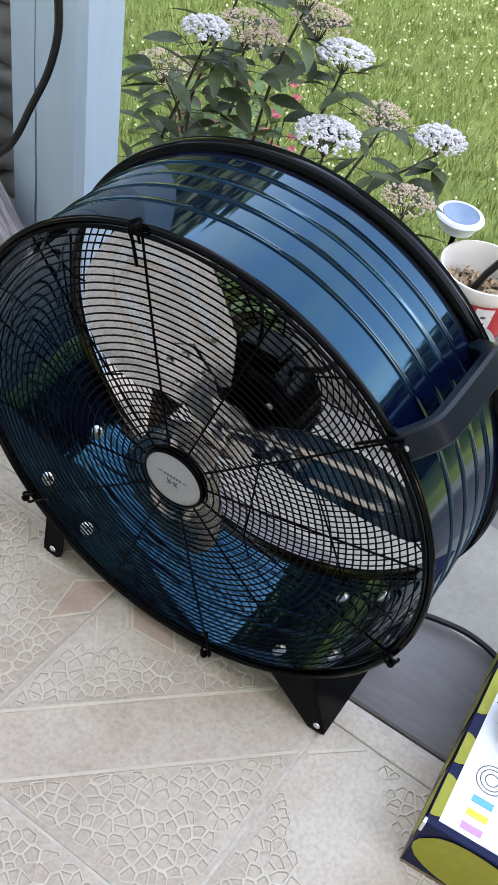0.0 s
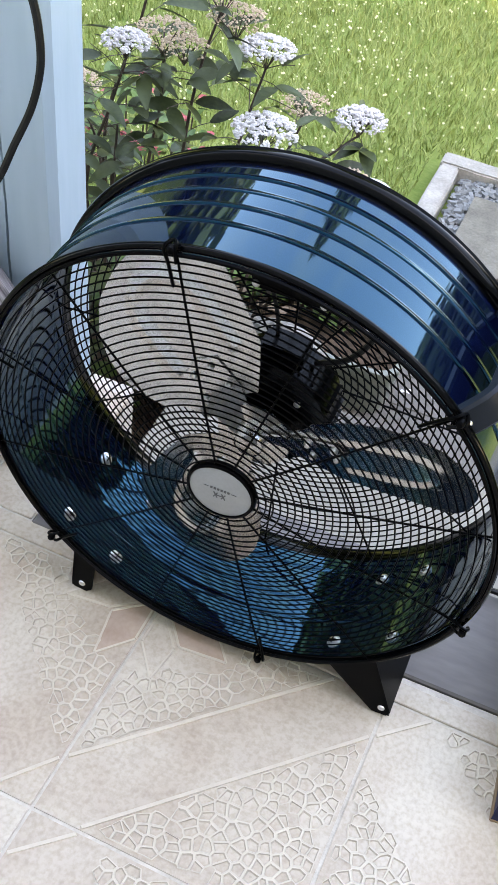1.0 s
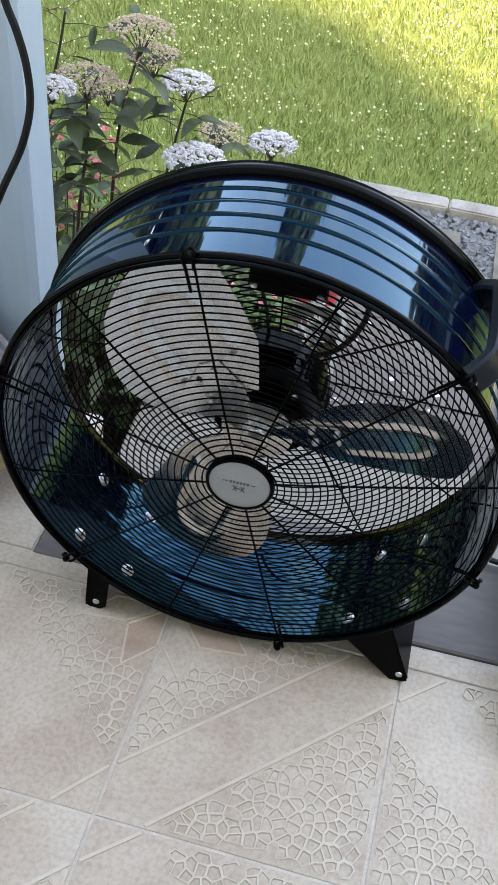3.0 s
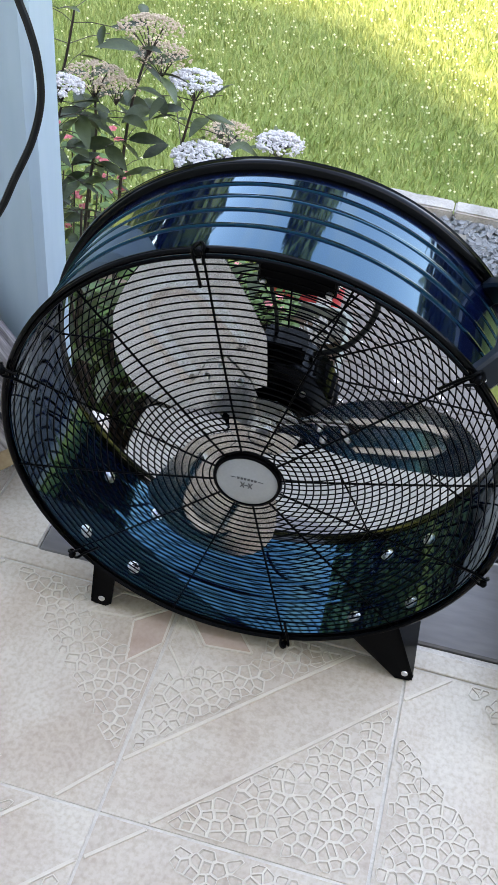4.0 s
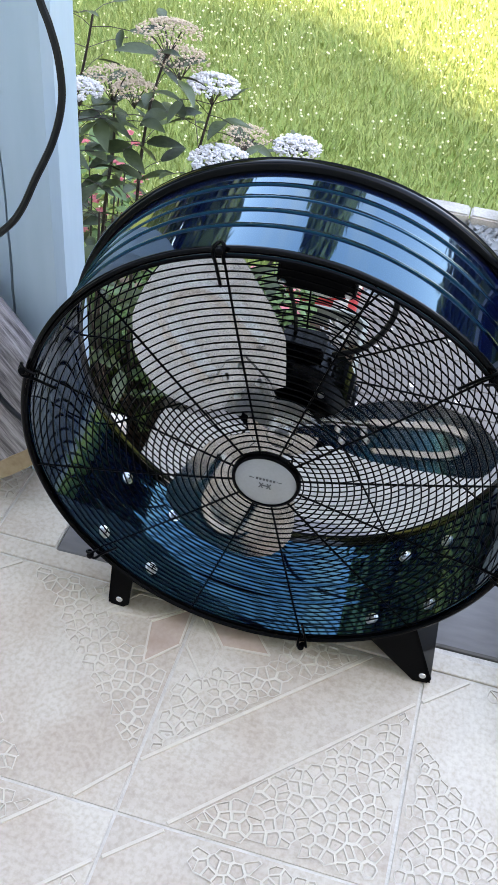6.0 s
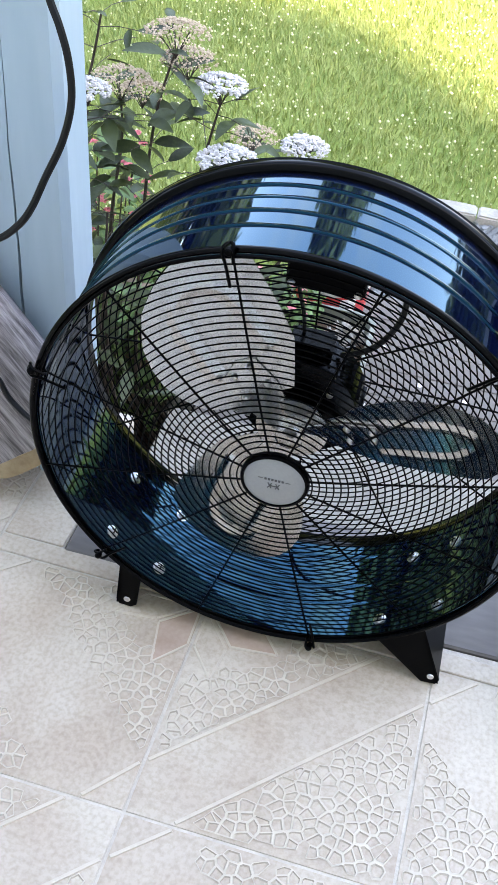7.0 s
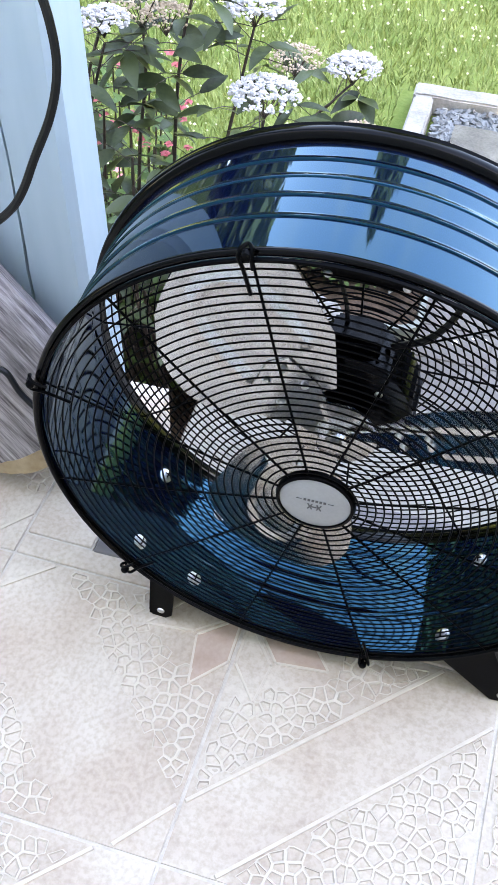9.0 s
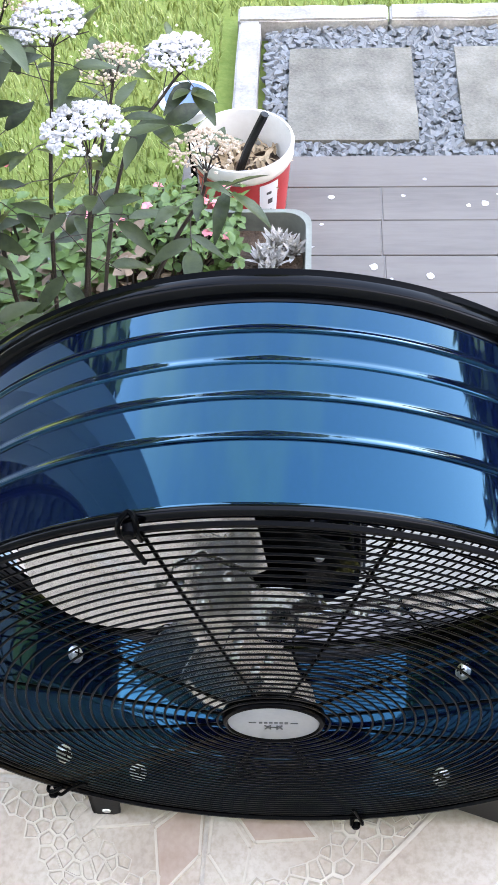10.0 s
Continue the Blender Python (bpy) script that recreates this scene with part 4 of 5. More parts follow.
def rock(name, label, x, y, z, sx, sy, sz, m, rough=0.35, seed=0):
    bm = bmesh.new()
    bmesh.ops.create_icosphere(bm, subdivisions=4, radius=1)
    for v in bm.verts:
        n1 = noise.noise(v.co * 1.4 + Vector((seed, 0, 0)))
        n2 = noise.noise(v.co * 4.5 + Vector((seed, 5, 0)))
        v.co *= 1 + rough * n1 + rough * 0.45 * n2
        v.co = Vector((v.co.x * sx, v.co.y * sy, v.co.z * sz))
    ob = mesh_obj(name, bm, m)
    ob.location = (x, y, z)
    return tagged(ob, label, "rock")




def succulent():
    random.seed(44)
    root = empty("succulent", pose(-0.045, 1.435, GROUND + 0.225))
    tagged(root, "pale grey spiky succulent in the planter", "plant")
    for i in range(9):
        V, F = [], []
        cx, cy = random.uniform(-0.045, 0.045), random.uniform(-0.05, 0.05)
        for k in range(16):
            a, t = k * 2.4, 0.25 + 0.055 * k
            d = Vector((math.cos(a) * math.sin(t), math.sin(a) * math.sin(t), math.cos(t)))
            b = Vector((cx, cy, 0.012))
            leaf_into(V, F, b, b + d * random.uniform(0.038, 0.055), 0.0062, n=3, droop=0.05)
        raw("rosette", V, F, M_PALEROCK, root, True)


succulent()
rock("boulder", "smooth grey boulder beside the planter", -0.24, 1.16, GROUND + 0.17, 0.17, 0.07, 0.19, M_STONE, 0.2, 8)
leafy_plant("begonia", "low pink begonias in the planter", -0.44, -0.11, 1.36, 1.56, GROUND + 0.22, GROUND + 0.35, 760, 0.027, M_LEAF2, 14, M_PINK, 5)
leafy_plant("green_plant", "bright green broad-leaved plant below the shrub", -0.66, -0.36, 1.08, 1.38, GROUND + 0.0, GROUND + 0.42, 460, 0.055, M_LEAF2, 0, None, 6)
leafy_plant("red_flowers", "red-flowered plant behind the shrub", -0.86, -0.56, 1.32, 1.52, GROUND + 0.0, GROUND + 0.66, 300, 0.040, M_LEAF2, 46, M_REDFL, 7, 0.22)
leafy_plant("border_plant", "low dark green border plants", -1.25, -0.62, 0.80, 1.30, GROUND + 0.0, GROUND + 0.40, 420, 0.06, M_LEAF, 0, None, 9)
leafy_plant("dry_stalks", "withered brown stalks and seed heads in the bed", -0.62, -0.24, 1.15, 1.42, GROUND + 0.0, GROUND + 0.42, 150, 0.034, M_DRY, 0, None, 10)
leafy_plant("low_herbs", "low bright green herbs along the bed", -1.0, -0.26, 1.45, 1.75, GROUND + 0.0, GROUND + 0.16, 420, 0.04, M_LEAF2, 10, M_PINK, 13)
border = mesh_obj("flower_bed", box(-1.6, -0.24, 0.64, 1.75, GROUND - 0.06, GROUND - 0.025), M_SOIL)
tagged(border, "dark earth of the flower bed", "flower bed", kind="structure")

# red and white bucket with a stick
bucket = empty("bucket", pose(-0.132, 1.885, GROUND + 0.001))
tagged(bucket, "white plastic bucket with red print and old earth", "bucket")
part("pail", turned([(0.0, 0.0), (0.0, 0.094), (0.003, 0.098), (0.165, 0.114), (0.168, 0.121), (0.196, 0.123), (0.202, 0.121), (0.202, 0.116), (0.17, 0.111), (0.02, 0.094), (0.02, 0.0)], 64, 'Z'), M_WHITEPL, bucket)
part("band", turned([(0.010, 0.1000), (0.155, 0.1142)], 64, 'Z'), M_RED, bucket, "red printed band")
lab = turned([(0.022, 0.1022), (0.148, 0.1146)], 8, 'Z', arc=(radians(-68), radians(-42)))
label_p = part("label", lab, M_PAPER, bucket, "white label with dark marks")
for z0, z1, a0 in ((0.05, 0.066, -58), (0.085, 0.10, -57), (0.115, 0.123, -59)):
    part("print_bar", turned([(z0, 0.1031 + (z0 - .022) * .0984), (z1, 0.1031 + (z1 - .022) * .0984)], 3, 'Z', arc=(radians(a0), radians(a0 + 7))), M_INK, label_p)
bm = bmesh.new()
bmesh.ops.create_circle(bm, cap_ends=True, segments=40, radius=0.106)
bmesh.ops.triangulate(bm, faces=bm.faces[:])
bmesh.ops.subdivide_edges(bm, edges=bm.edges[:], cuts=4, use_grid_fill=True)
for v in bm.verts:
    v.co.z = 0.11 + 0.02 * noise.noise(v.co * 30)
part("earth", bm, M_SOIL, bucket, "dry earth with withered leaves")
V, F = [], []
random.seed(12)
for i in range(130):
    a, q = random.uniform(0, 6.28), 0.095 * math.sqrt(random.random())
    b = Vector((q * math.cos(a), q * math.sin(a), 0.115 + random.uniform(0, 0.025)))
    leaf_into(V, F, b, b + Vector((random.uniform(-1, 1), random.uniform(-1, 1), random.uniform(0, .6))).normalized() * 0.035, 0.006, n=3)
raw("withered_leaves", V, F, M_STRAW, bucket, True)
stick = mesh_obj("stick", tube([(-0.15, 1.86, GROUND + 0.10), (-0.115, 1.85, GROUND + 0.21), (-0.075, 1.845, GROUND + 0.30)], 0.010, 8), M_RUBBER, smooth=True)
tagged(stick, "dark round stick leaning in the bucket", "stick")

# round solar garden light
solar = empty("solar_light", pose(-0.262, 1.955, GROUND - 0.04))
tagged(solar, "round pale blue plastic solar garden light on a stake", "garden light")
part("stake", tube([(0, 0, 0), (0, 0, 0.264)], 0.008, 8), M_BLACK, solar)
part("body", turned([(0.262, 0.0), (0.262, 0.034), (0.268, 0.048), (0.29, 0.054), (0.296, 0.058), (0.30, 0.066), (0.306, 0.068), (0.312, 0.064), (0.314, 0.052)], 48, 'Z'), M_CLEAR, solar)
part("panel", turned([(0.3125, 0.053), (0.315, 0.050), (0.3155, 0.0)], 48, 'Z'), M_SOLAR, solar, "dark blue solar panel")

# printed carton beside the fan
H = 0.105
carton = empty("carton", pose(0.426, 0.089, 0.0, 0, 0, 4))
tagged(carton, "printed cardboard carton in lime, navy and white", "box")
part("body", box(0, 0.50, 0, 0.40, 0.0, H, 0.0015), M_NAVY, carton, "navy printed card", smooth=False)
part("lid_sheet", box(0.014, 0.47, 0.010, 0.29, H, H + 0.0014), M_PAPER, carton, "white printed sheet", smooth=False)
part("front_edge", box(0.0, 0.50, -0.0012, 0.0, 0.0, 0.004), M_CARD, carton, "brown card edge", smooth=False)
part("worn_corner", box(-0.0012, 0.0025, -0.0014, 0.006, H - 0.020, H + 0.0006), M_PAPER, carton, "torn white card corner", smooth=False)
part("side_edge", box(-0.0012, 0.0, 0.0, 0.40, 0.0, 0.016), M_CARD, carton, "brown card edge", smooth=False)


def blob_plate(name, pts_c, rx, ry, plane, m, parent, seed):
    """A rounded printed shape lying on a side of the carton."""
    bm = bmesh.new()
    vs = []
    for i in range(22):
        a = math.tau * i / 22
        k = 1 + 0.10 * noise.noise((math.cos(a) * 1.5, math.sin(a) * 1.5, seed))
        u, w = pts_c[0] + rx * k * math.cos(a), pts_c[1] + ry * k * math.sin(a)
        u = max(u, 0.0015)
        w = min(max(w, 0.002), H - 0.002) if plane != 'top' else max(w, 0.0015)
        vs.append(bm.verts.new((u, -0.0018, w) if plane == 'front' else (-0.0018, u, w) if plane == 'side' else (u, w, H + 0.001)))
    bm.faces.new(vs)
    part(name, bm, m, parent, "lime yellow fruit print", smooth=False)


for cu, cw, ru, rw, sd in ((0.066, 0.056, 0.064, 0.047, 1), (0.205, 0.036, 0.068, 0.040, 4), (0.36, 0.060, 0.075, 0.044, 6)):
    blob_plate("print", (cu, cw), ru, rw, 'front', M_YELLOW, carton, sd)
for cu, cw, ru, rw, sd in ((0.045, 0.070, 0.040, 0.046, 2), (0.120, 0.075, 0.026, 0.042, 3), (0.210, 0.070, 0.042, 0.044, 5), (0.310, 0.062, 0.040, 0.046, 7)):
    blob_plate("print", (cu, cw), ru, rw, 'side', M_YELLOW, carton, sd)
for cx, cy, rx, ry, sd in ((0.005, 0.042, 0.020, 0.030, 8), (0.005, 0.112, 0.020, 0.024, 9), (0.005, 0.210, 0.020, 0.040, 10)):
    blob_plate("print", (cx, cy), rx, ry, 'top', M_YELLOW, carton, sd)
for m, x, y in ((M_CYAN, 0.037, 0.059), (M_YEL2, 0.037, 0.040), (M_MAG, 0.037, 0.021)):
    part("colour_bar", box(x, x + 0.026, y - 0.0045, y + 0.0045, H + 0.001, H + 0.0022), m, carton, "coloured print bar", smooth=False)
for r in (0.008, 0.014, 0.019):
    part("ring_print", tube([(0.050 + r * math.cos(math.tau * i / 40), 0.092 + r * math.sin(math.tau * i / 40), H + 0.0016) for i in range(40)], 0.0006, 4, close=True), M_INK, carton)
bag = mesh_obj("black_pouch", box(-0.04, 0.06, -0.05, 0.05, 0, 0.045, 0.02, seg=4), M_RUBBER, smooth=True)
bag.matrix_world = pose(0.478, 0.285, H + 0.002, 0, 0, -20)
tagged(bag, "black soft pouch lying on the carton", "pouch")


# ---- trees beyond the lawn, mirrored in the glossy shell ----
def tree(x, y, h, r, seed, slim=False):
    random.seed(seed)
    root = empty("tree", pose(x, y, GROUND - 0.05))
    tagged(root, "tall slim dark conifer" if slim else "broad leafy garden tree", "tree", "trees beyond the lawn")
    bm = tube([(0, 0, 0), (0.05, 0.02, h * 0.4), (0, 0, h * 0.92)], r * 0.09, 8, taper=0.03)
    for i in range(12):
        z = h * (0.2 + 0.06 * i)
        a = i * 2.4
        k = r * (0.55 if not slim else 0.35 * (1 - i / 14))
        tube([(0, 0, z), (k * 0.5 * math.cos(a), k * 0.5 * math.sin(a), z + 0.2 * k), (k * math.cos(a), k * math.sin(a), z + 0.5 * k)], r * 0.03, 5, bm=bm, taper=0.01)
    part("trunk", bm, M_BARK, root)
    V, F = [], []
    for i in range(9000 if slim else 4200):
        u = random.random()
        a = random.uniform(0, math.tau)
        if slim:
            z = h * (0.08 + 0.92 * u)
            q = r * (1 - u) ** 0.8 * math.sqrt(random.random()) * (1 + 0.4 * noise.noise((a * 2, z * 1.3, seed)))
        else:
            th = math.acos(random.uniform(-0.7, 1))
            rr = r * random.uniform(0.55, 1.0) * (1 + 0.5 * noise.noise((math.cos(a) * math.sin(th) * 2, math.sin(a) * math.sin(th) * 2, math.cos(th) * 2 + seed)))
            q, z = rr * math.sin(th), h * 0.62 + rr * math.cos(th) * 0.95
        c = Vector((q * math.cos(a), q * math.sin(a), z))
        s = r * (0.055 if slim else 0.12) * random.uniform(0.5, 1.2) + 0.05
        e1 = Vector((random.uniform(-1, 1), random.uniform(-1, 1), random.uniform(-1, 1))).normalized() * s
        e2 = e1.orthogonal().normalized() * s * 0.6
        k = len(V)
        V += [c - e1, c + e2, c + e1, c - e2]
        F.append((k, k + 1, k + 2, k + 3))
    raw("crown", V, F, M_CROWN, root)


tree(-0.6, 15.0, 14.5, 5.0, 3, slim=True)
tree(10.5, 12.0, 7.5, 3.2, 9)
tree(-9.0, 11.0, 10.0, 3.2, 7)
tree(-12.0, 7.0, 9.0, 3.0, 6)
tree(8.5, 7.0, 5.6, 2.4, 14)
# next two trees are added out of view to dim the sky light from the right
tree(9.0, 2.5, 6.0, 2.4, 15)
tree(9.5, -1.5, 6.0, 2.4, 16)
tree(-8.0, 3.0, 7.5, 2.6, 18)
tree(-7.0, 14.0, 7.0, 2.6, 19)


def hedge(x0, x1, y0, y1, h, seed, label):
    """A clipped hedge: a dense dark core wrapped in many loose leaf clumps."""
    random.seed(seed)
    root = empty("hedge", pose((x0 + x1) / 2, (y0 + y1) / 2, GROUND - 0.05))
    tagged(root, label, "hedge", "hedges round the garden")
    hx, hy = (x1 - x0) / 2, (y1 - y0) / 2
    bm = box(-hx, hx, -hy, hy, 0, h - 0.2)
    bmesh.ops.subdivide_edges(bm, edges=bm.edges[:], cuts=12, use_grid_fill=True)
    for v in bm.verts:
        v.co += noise.noise_vector(v.co * 0.9) * 0.25
        v.co.z = max(v.co.z, 0.0)
    part("core", bm, M_CROWN, root)
    V, F = [], []
    for i in range(7000):
        x, y, z = random.uniform(-hx, hx), random.uniform(-hy, hy), random.uniform(0.1, h)
        f = random.choice((0, 0, 1, 1, 2))
        if f == 0:
            x = random.choice((-hx, hx))
        elif f == 1:
            y = random.choice((-hy, hy))
        else:
            z = h
        c = Vector((x, y, z)) + noise.noise_vector((x * 0.9, y * 0.9, z * 0.9)) * 0.3
        c.z = max(c.z + random.uniform(-0.15, 0.3), 0.05)
        e1 = Vector((random.uniform(-1, 1), random.uniform(-1, 1), random.uniform(-1, 1))).normalized() * random.uniform(0.08, 0.2)
        e2 = e1.orthogonal().normalized() * e1.length * 0.6
        k = len(V)
        V += [c - e1, c + e2, c + e1, c - e2]
        F.append((k, k + 1, k + 2, k + 3))
    raw("foliage", V, F, M_CROWN, root)


hedge(7.6, 8.6, 1.0, 14.0, 3.0, 21, "dark green garden hedge beside the lawn")
hedge(-13.0, 8.2, 15.5, 16.6, 3.4, 22, "dark green hedge at the lawn's far end")
hedge(-9.6, -8.6, -1.0, 14.0, 3.6, 23, "dark green hedge on the lawn's other side")


# ---- porch tiles: pressed relief of diagonal bands and pebble cells ----
def tile_material():
    m = mat("beige_relief_tile", (0.55, 0.50, 0.44), 0.48)
    n, l, p = nodes_of(m)
    tc = n.new("ShaderNodeTexCoord")
    oi = n.new("ShaderNodeObjectInfo")
    off = n.new("ShaderNodeVectorMath")
    off.operation = 'ADD'
    l.new(tc.outputs["Object"], off.inputs[0])
    l.new(oi.outputs["Random"], off.inputs[1])
    n1 = n.new("ShaderNodeTexNoise")
    n1.inputs["Scale"].default_value = 9
    n1.inputs["Detail"].default_value = 5
    n2 = n.new("ShaderNodeTexNoise")
    n2.inputs["Scale"].default_value = 150
    n2.inputs["Detail"].default_value = 5
    for q in (n1, n2):
        l.new(off.outputs[0], q.inputs["Vector"])
    r1 = n.new("ShaderNodeValToRGB")
    r1.color_ramp.elements[0].position, r1.color_ramp.elements[0].color = 0.36, (0.485, 0.388, 0.303, 1)
    r1.color_ramp.elements[1].position, r1.color_ramp.elements[1].color = 0.66, (0.59, 0.51, 0.415, 1)
    l.new(n1.outputs["Fac"], r1.inputs["Fac"])
    r2 = n.new("ShaderNodeValToRGB")
    r2.color_ramp.elements[0].position, r2.color_ramp.elements[0].color = 0.30, (0.82, 0.78, 0.74, 1)
    r2.color_ramp.elements[1].position, r2.color_ramp.elements[1].color = 0.60, (1, 1, 1, 1)
    l.new(n2.outputs["Fac"], r2.inputs["Fac"])
    mx = n.new("ShaderNodeMixRGB")
    mx.blend_type = 'MULTIPLY'
    mx.inputs[0].default_value = 1
    l.new(r1.outputs[0], mx.inputs[1])
    l.new(r2.outputs[0], mx.inputs[2])
    l.new(mx.outputs[0], p.inputs["Base Color"])
    bp = n.new("ShaderNodeBump")
    bp.inputs["Strength"].default_value = 0.25
    bp.inputs["Distance"].default_value = 0.001
    l.new(n2.outputs["Fac"], bp.inputs["Height"])
    l.new(bp.outputs[0], p.inputs["Normal"])
    return m


M_TILE = tile_material()
# Relief shading put into colour: ridges painted paler, sunken cells darker than the tile.
M_RIDGE = mottled("tile_ridge_lit_glaze", (0.54, 0.46, 0.365), (0.62, 0.535, 0.432), 30, 0.45, 0.0, 0.1, 150)
M_CELL = mottled("tile_cell_shaded_glaze", (0.335, 0.275, 0.21), (0.465, 0.39, 0.308), 60, 0.5, 0.0, 0.15, 200, random_part=0.28)
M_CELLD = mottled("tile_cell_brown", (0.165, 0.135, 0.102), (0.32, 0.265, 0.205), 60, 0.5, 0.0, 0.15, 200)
M_PINKT = mottled("tile_pink_glaze", (0.40, 0.27, 0.20), (0.50, 0.37, 0.29), 30, 0.5, 0.0, 0.1, 150)
TU, TV = 0.3345, 0.3440


def clip_poly(poly, nx, ny, d):
    out = []
    for i in range(len(poly)):
        a, b = poly[i], poly[(i + 1) % len(poly)]
        da, db = a[0] * nx + a[1] * ny - d, b[0] * nx + b[1] * ny - d
        if da <= 0:
            out.append(a)
        if da * db < 0:
            t = da / (da - db)
            out.append((a[0] + (b[0] - a[0]) * t, a[1] + (b[1] - a[1]) * t))
    return out


def tile_mesh(seed, ridged=True, orn=False):
    """One tile, its band running from corner (0, 0) to (1, 1), in tile units scaled to metres.
    A ridged tile has lines along its band, the other kind short ones across the band's ends."""
    above, below = (0.212, 0.178) if ridged else (0.300, 0.185)
    rnd = random.Random(seed)
    g = 0.0050
    bm = bmesh.new()
    V, F, MI = [], [], []

    def prism(poly, z0, z1, mi, inset=0.0):
        """A flat piece, with sloped sides up or down to z1."""
        cx = sum(p[0] for p in poly) / len(poly)
        cy = sum(p[1] for p in poly) / len(poly)
        k, n = len(V), len(poly)
        for u, v in poly:
            V.append((u * TU, v * TV, z0))
        for u, v in poly:
            d = math.hypot(u - cx, v - cy) or 1
            q = max(0.0, 1 - inset / d)
            V.append(((cx + (u - cx) * q) * TU, (cy + (v - cy) * q) * TV, z1))
        for i in range(n):
            F.append((k + i, k + (i + 1) % n, k + n + (i + 1) % n, k + n + i))
            MI.append(1)
        F.append(tuple(k + n + i for i in range(n)))
        MI.append(mi)

    # slab with bevelled rim
    lo, hi = g, 1 - g
    prism([(lo, lo), (hi, lo), (hi, hi), (lo, hi)], -0.010, -0.0010, 0, 0.003)
    # ridges along the bands and corner triangles
    def ridge(a, b, w=0.0066):
        dx, dy = b[0] - a[0], b[1] - a[1]
        L = math.hypot(dx, dy)
        px, py = -dy / L * w, dx / L * w
        prism([(a[0] + px, a[1] + py), (a[0] - px, a[1] - py), (b[0] - px, b[1] - py), (b[0] + px, b[1] + py)], -0.0010, 0.0011, 1, 0.004)
    e = 0.012
    if ridged:
        ridge((e, above + e), (1 - above - e, 1 - e))
        ridge((below + e, e), (1 - e, 1 - below - e))
    else:
        ridge((0.205, e), (e, 0.172))
        ridge((1 - e, 0.81), (0.825, 1 - e))
    # a pinwheel of smooth and pink panes round one corner
    panes = []
    if orn and ridged:
        panes = [(0, [(0.014, 0.785), (0.124, 0.645), (0.146, 0.810), (0.020, 0.970)]), (3, [(0.160, 0.828), (0.360, 0.850), (0.250, 0.984), (0.035, 0.984)])]
    elif orn:
        panes = [(3, [(0.780, 0.014), (0.650, 0.128), (0.855, 0.165), (0.980, 0.018)]), (0, [(0.870, 0.180), (0.845, 0.370), (0.984, 0.260), (0.984, 0.035)])]
    for mi, q in panes:
        prism(q, -0.0010, -0.0003, mi, 0.004)
        for i in range(4):
            ridge(q[i], q[(i + 1) % 4], 0.0042)
    # pebble cells in the two triangles
    n = 22
    pts = {}
    for i in range(-1, n + 1):
        for j in range(-1, n + 1):
            pts[i, j] = ((i + 0.5 + rnd.uniform(-0.47, 0.47)) / n, (j + 0.5 + rnd.uniform(-0.47, 0.47)) / n)
    for (i, j), (x, y) in pts.items():
        if not (0.03 < x < 0.97 and 0.03 < y < 0.97) or -below - 0.03 < y - x < above + 0.03:
            continue
        if orn and ((ridged and y > 0.60 + 0.6 * x and x < 0.40) or (ridged and x < 0.40 and y > 0.82) or (not ridged and x > 0.60 + 0.6 * y and y < 0.40) or (not ridged and y < 0.40 and x > 0.82)):
            continue
        poly = [(x - .12, y - .12), (x + .12, y - .12), (x + .12, y + .12), (x - .12, y + .12)]
        for di in (-2, -1, 0, 1, 2):
            for dj in (-2, -1, 0, 1, 2):
                o = pts.get((i + di, j + dj))
                if o is None or (di == 0 and dj == 0):
                    continue
                nx, ny = o[0] - x, o[1] - y
                L = math.hypot(nx, ny)
                nx, ny = nx / L, ny / L
                poly = clip_poly(poly, nx, ny, nx * x + ny * y + L / 2)
                if len(poly) < 3:
                    break
            if len(poly) < 3:
                break
        for nx, ny, d in ((-1, 0, -0.02), (1, 0, 0.98), (0, -1, -0.02), (0, 1, 0.98)):
            poly = clip_poly(poly, nx, ny, d) if len(poly) >= 3 else poly
        s = 1 if x > y else -1
        if len(poly) >= 3:
            poly = clip_poly(poly, -s * 0.7071, s * 0.7071, -((below if s > 0 else above) + 0.018) * 0.7071)
        if len(poly) < 3:
            continue
        if rnd.random() < 0.07:
            continue
        # raised rim round a sunken cell; the cell's shade is in its colour
        cx = sum(p[0] for p in poly) / len(poly)
        cy = sum(p[1] for p in poly) / len(poly)
        k, m = len(V), len(poly)
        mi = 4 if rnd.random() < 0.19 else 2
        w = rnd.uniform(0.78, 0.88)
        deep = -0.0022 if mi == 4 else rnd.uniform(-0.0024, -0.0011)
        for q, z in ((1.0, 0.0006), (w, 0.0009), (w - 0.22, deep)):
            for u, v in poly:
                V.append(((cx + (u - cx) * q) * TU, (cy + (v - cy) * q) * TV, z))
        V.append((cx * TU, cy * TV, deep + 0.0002))
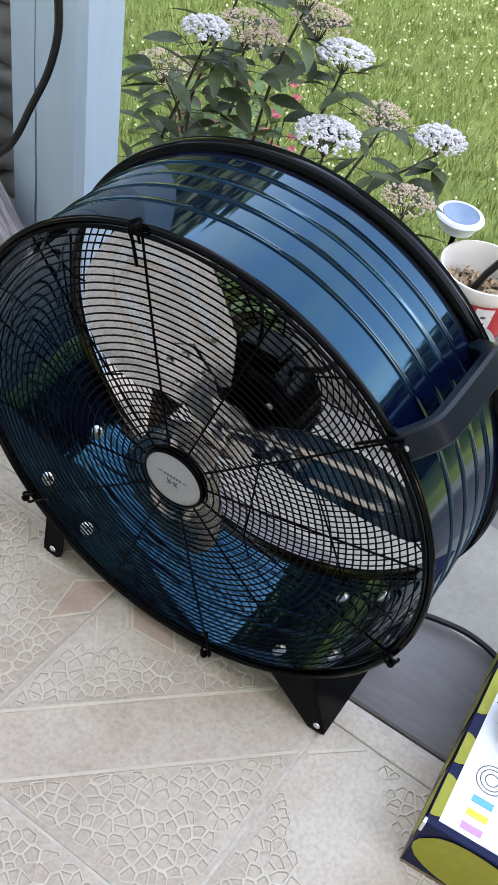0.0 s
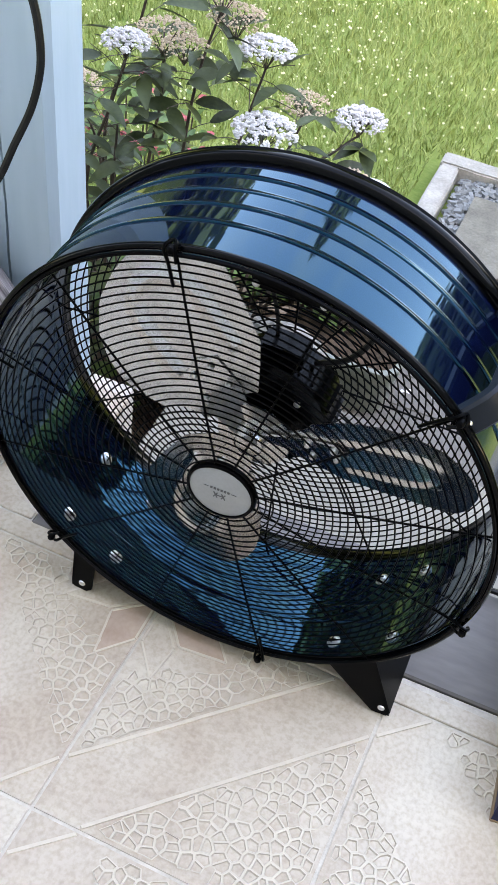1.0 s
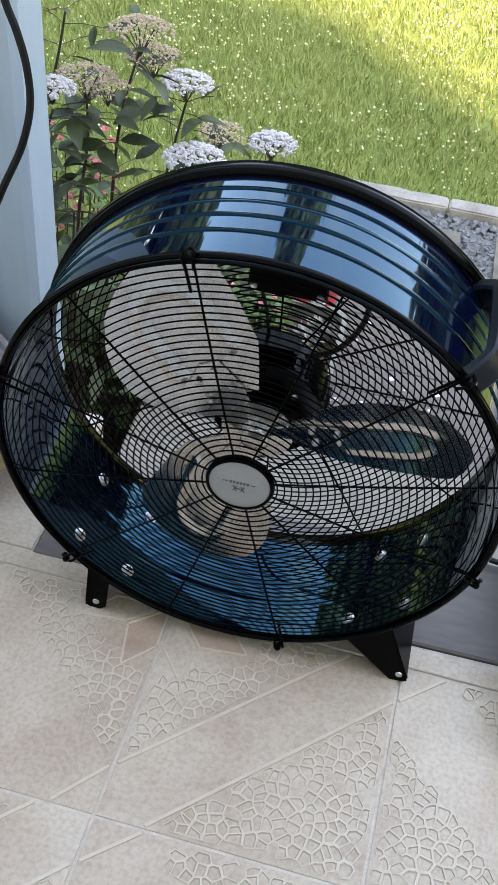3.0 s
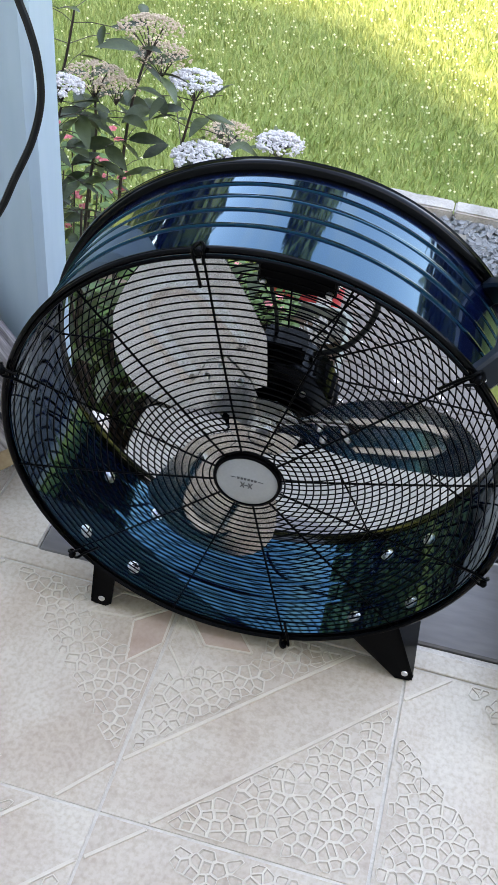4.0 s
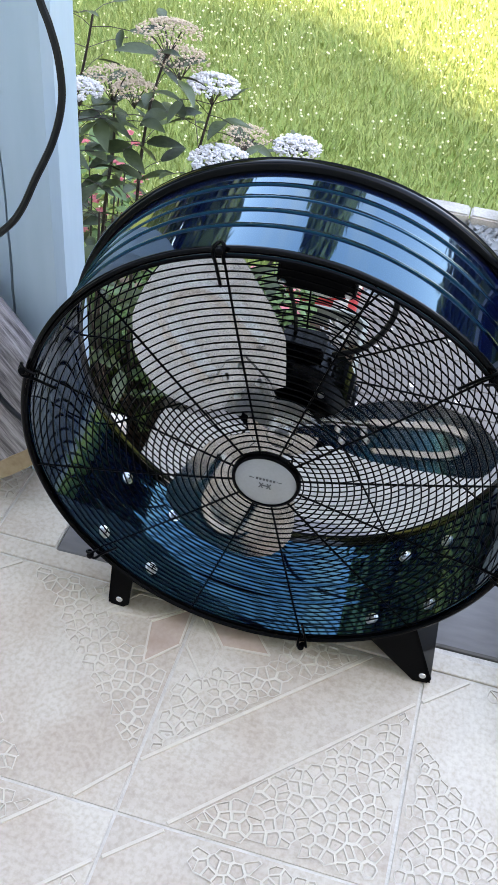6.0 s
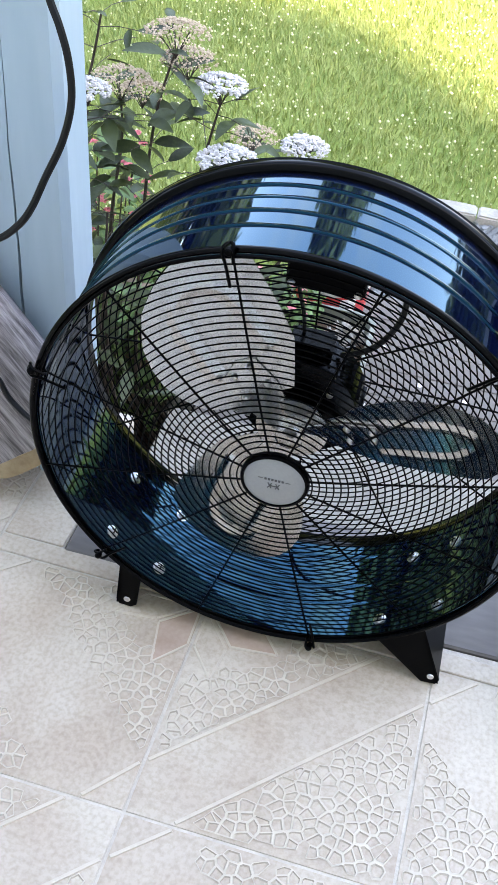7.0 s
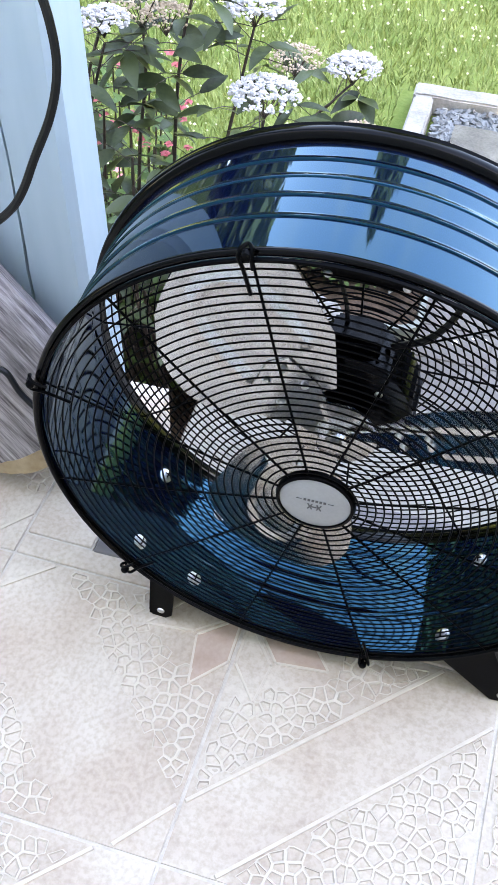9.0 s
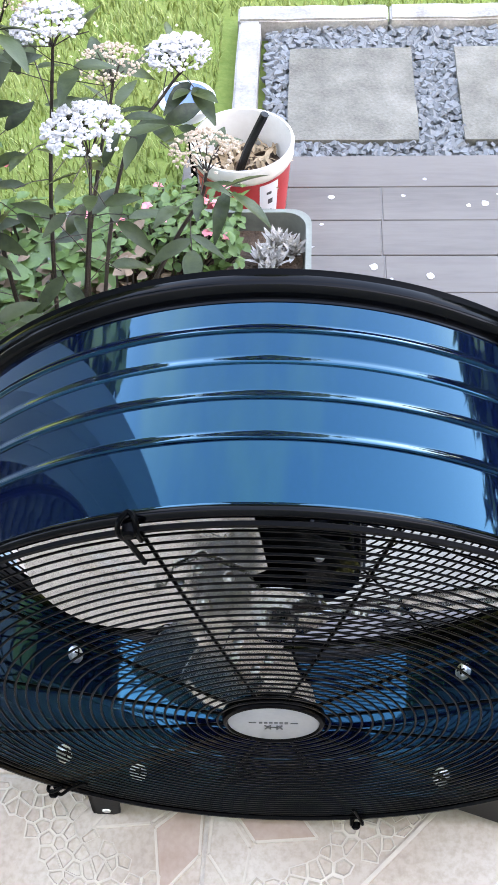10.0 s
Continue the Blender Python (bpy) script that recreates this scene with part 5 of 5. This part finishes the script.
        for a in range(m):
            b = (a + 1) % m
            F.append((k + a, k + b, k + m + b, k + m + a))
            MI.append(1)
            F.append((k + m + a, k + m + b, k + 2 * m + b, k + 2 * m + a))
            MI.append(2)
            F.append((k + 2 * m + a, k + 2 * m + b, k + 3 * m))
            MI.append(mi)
    bm.free()
    me = bpy.data.meshes.new("tile")
    me.from_pydata(V, [], F)
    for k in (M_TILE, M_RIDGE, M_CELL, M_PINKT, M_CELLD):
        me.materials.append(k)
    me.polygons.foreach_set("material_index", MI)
    return me


tile_meshes = [tile_mesh(1), tile_mesh(2), tile_mesh(3)]
plain_meshes = [tile_mesh(6, False), tile_mesh(7, False), tile_mesh(8, False)]
special = {(0, 0): tile_mesh(4, True, True), (-1, 0): tile_mesh(5, False, True)}
GRID = pose(-0.084, -0.1385, 0, 0, 0, -1.45)
floor = empty("floor", GRID)
tagged(floor, "beige relief floor tiles with pale grout", "floor", kind="structure")
for i in range(-3, 5):
    for j in range(-4, 1):
        flip = (i + j) % 2 != 0
        m = Matrix.Translation((i * TU, j * TV, 0))
        if flip:
            m = m @ Matrix.Translation((TU, 0, 0)) @ Matrix.Rotation(radians(90), 4, 'Z') @ Matrix.Diagonal((TV / TU, TU / TV, 1, 1))
        shared("tile", special.get((i, j), (plain_meshes if flip else tile_meshes)[(i * 7 + j * 3) % 3]), floor, m)


# the cut row along the landing and the corner under the post
for i in range(-1, 6):
    bm = bmesh.new()
    part("tile", box(i * TU + 0.002, (i + 1) * TU - 0.002, TV + 0.002, TV + 0.035, -0.010, 0.0, 0.0012), M_TILE, floor, smooth=False)
    bm.free()
for i in (-3, -2):
    m = Matrix.Translation((i * TU, TV, 0))
    if (i + 1) % 2:
        m = m @ Matrix.Translation((TU, 0, 0)) @ Matrix.Rotation(radians(90), 4, 'Z') @ Matrix.Diagonal((TV / TU, TU / TV, 1, 1))
    shared("tile", (plain_meshes if (i + 1) % 2 else tile_meshes)[1], floor, m)
part("tile", box(-TU + 0.002, LEFT_X + 0.084 - 0.012, TV + 0.039, TV * 2 - 0.002, -0.010, 0.0, 0.0012), M_TILE, floor, smooth=False)
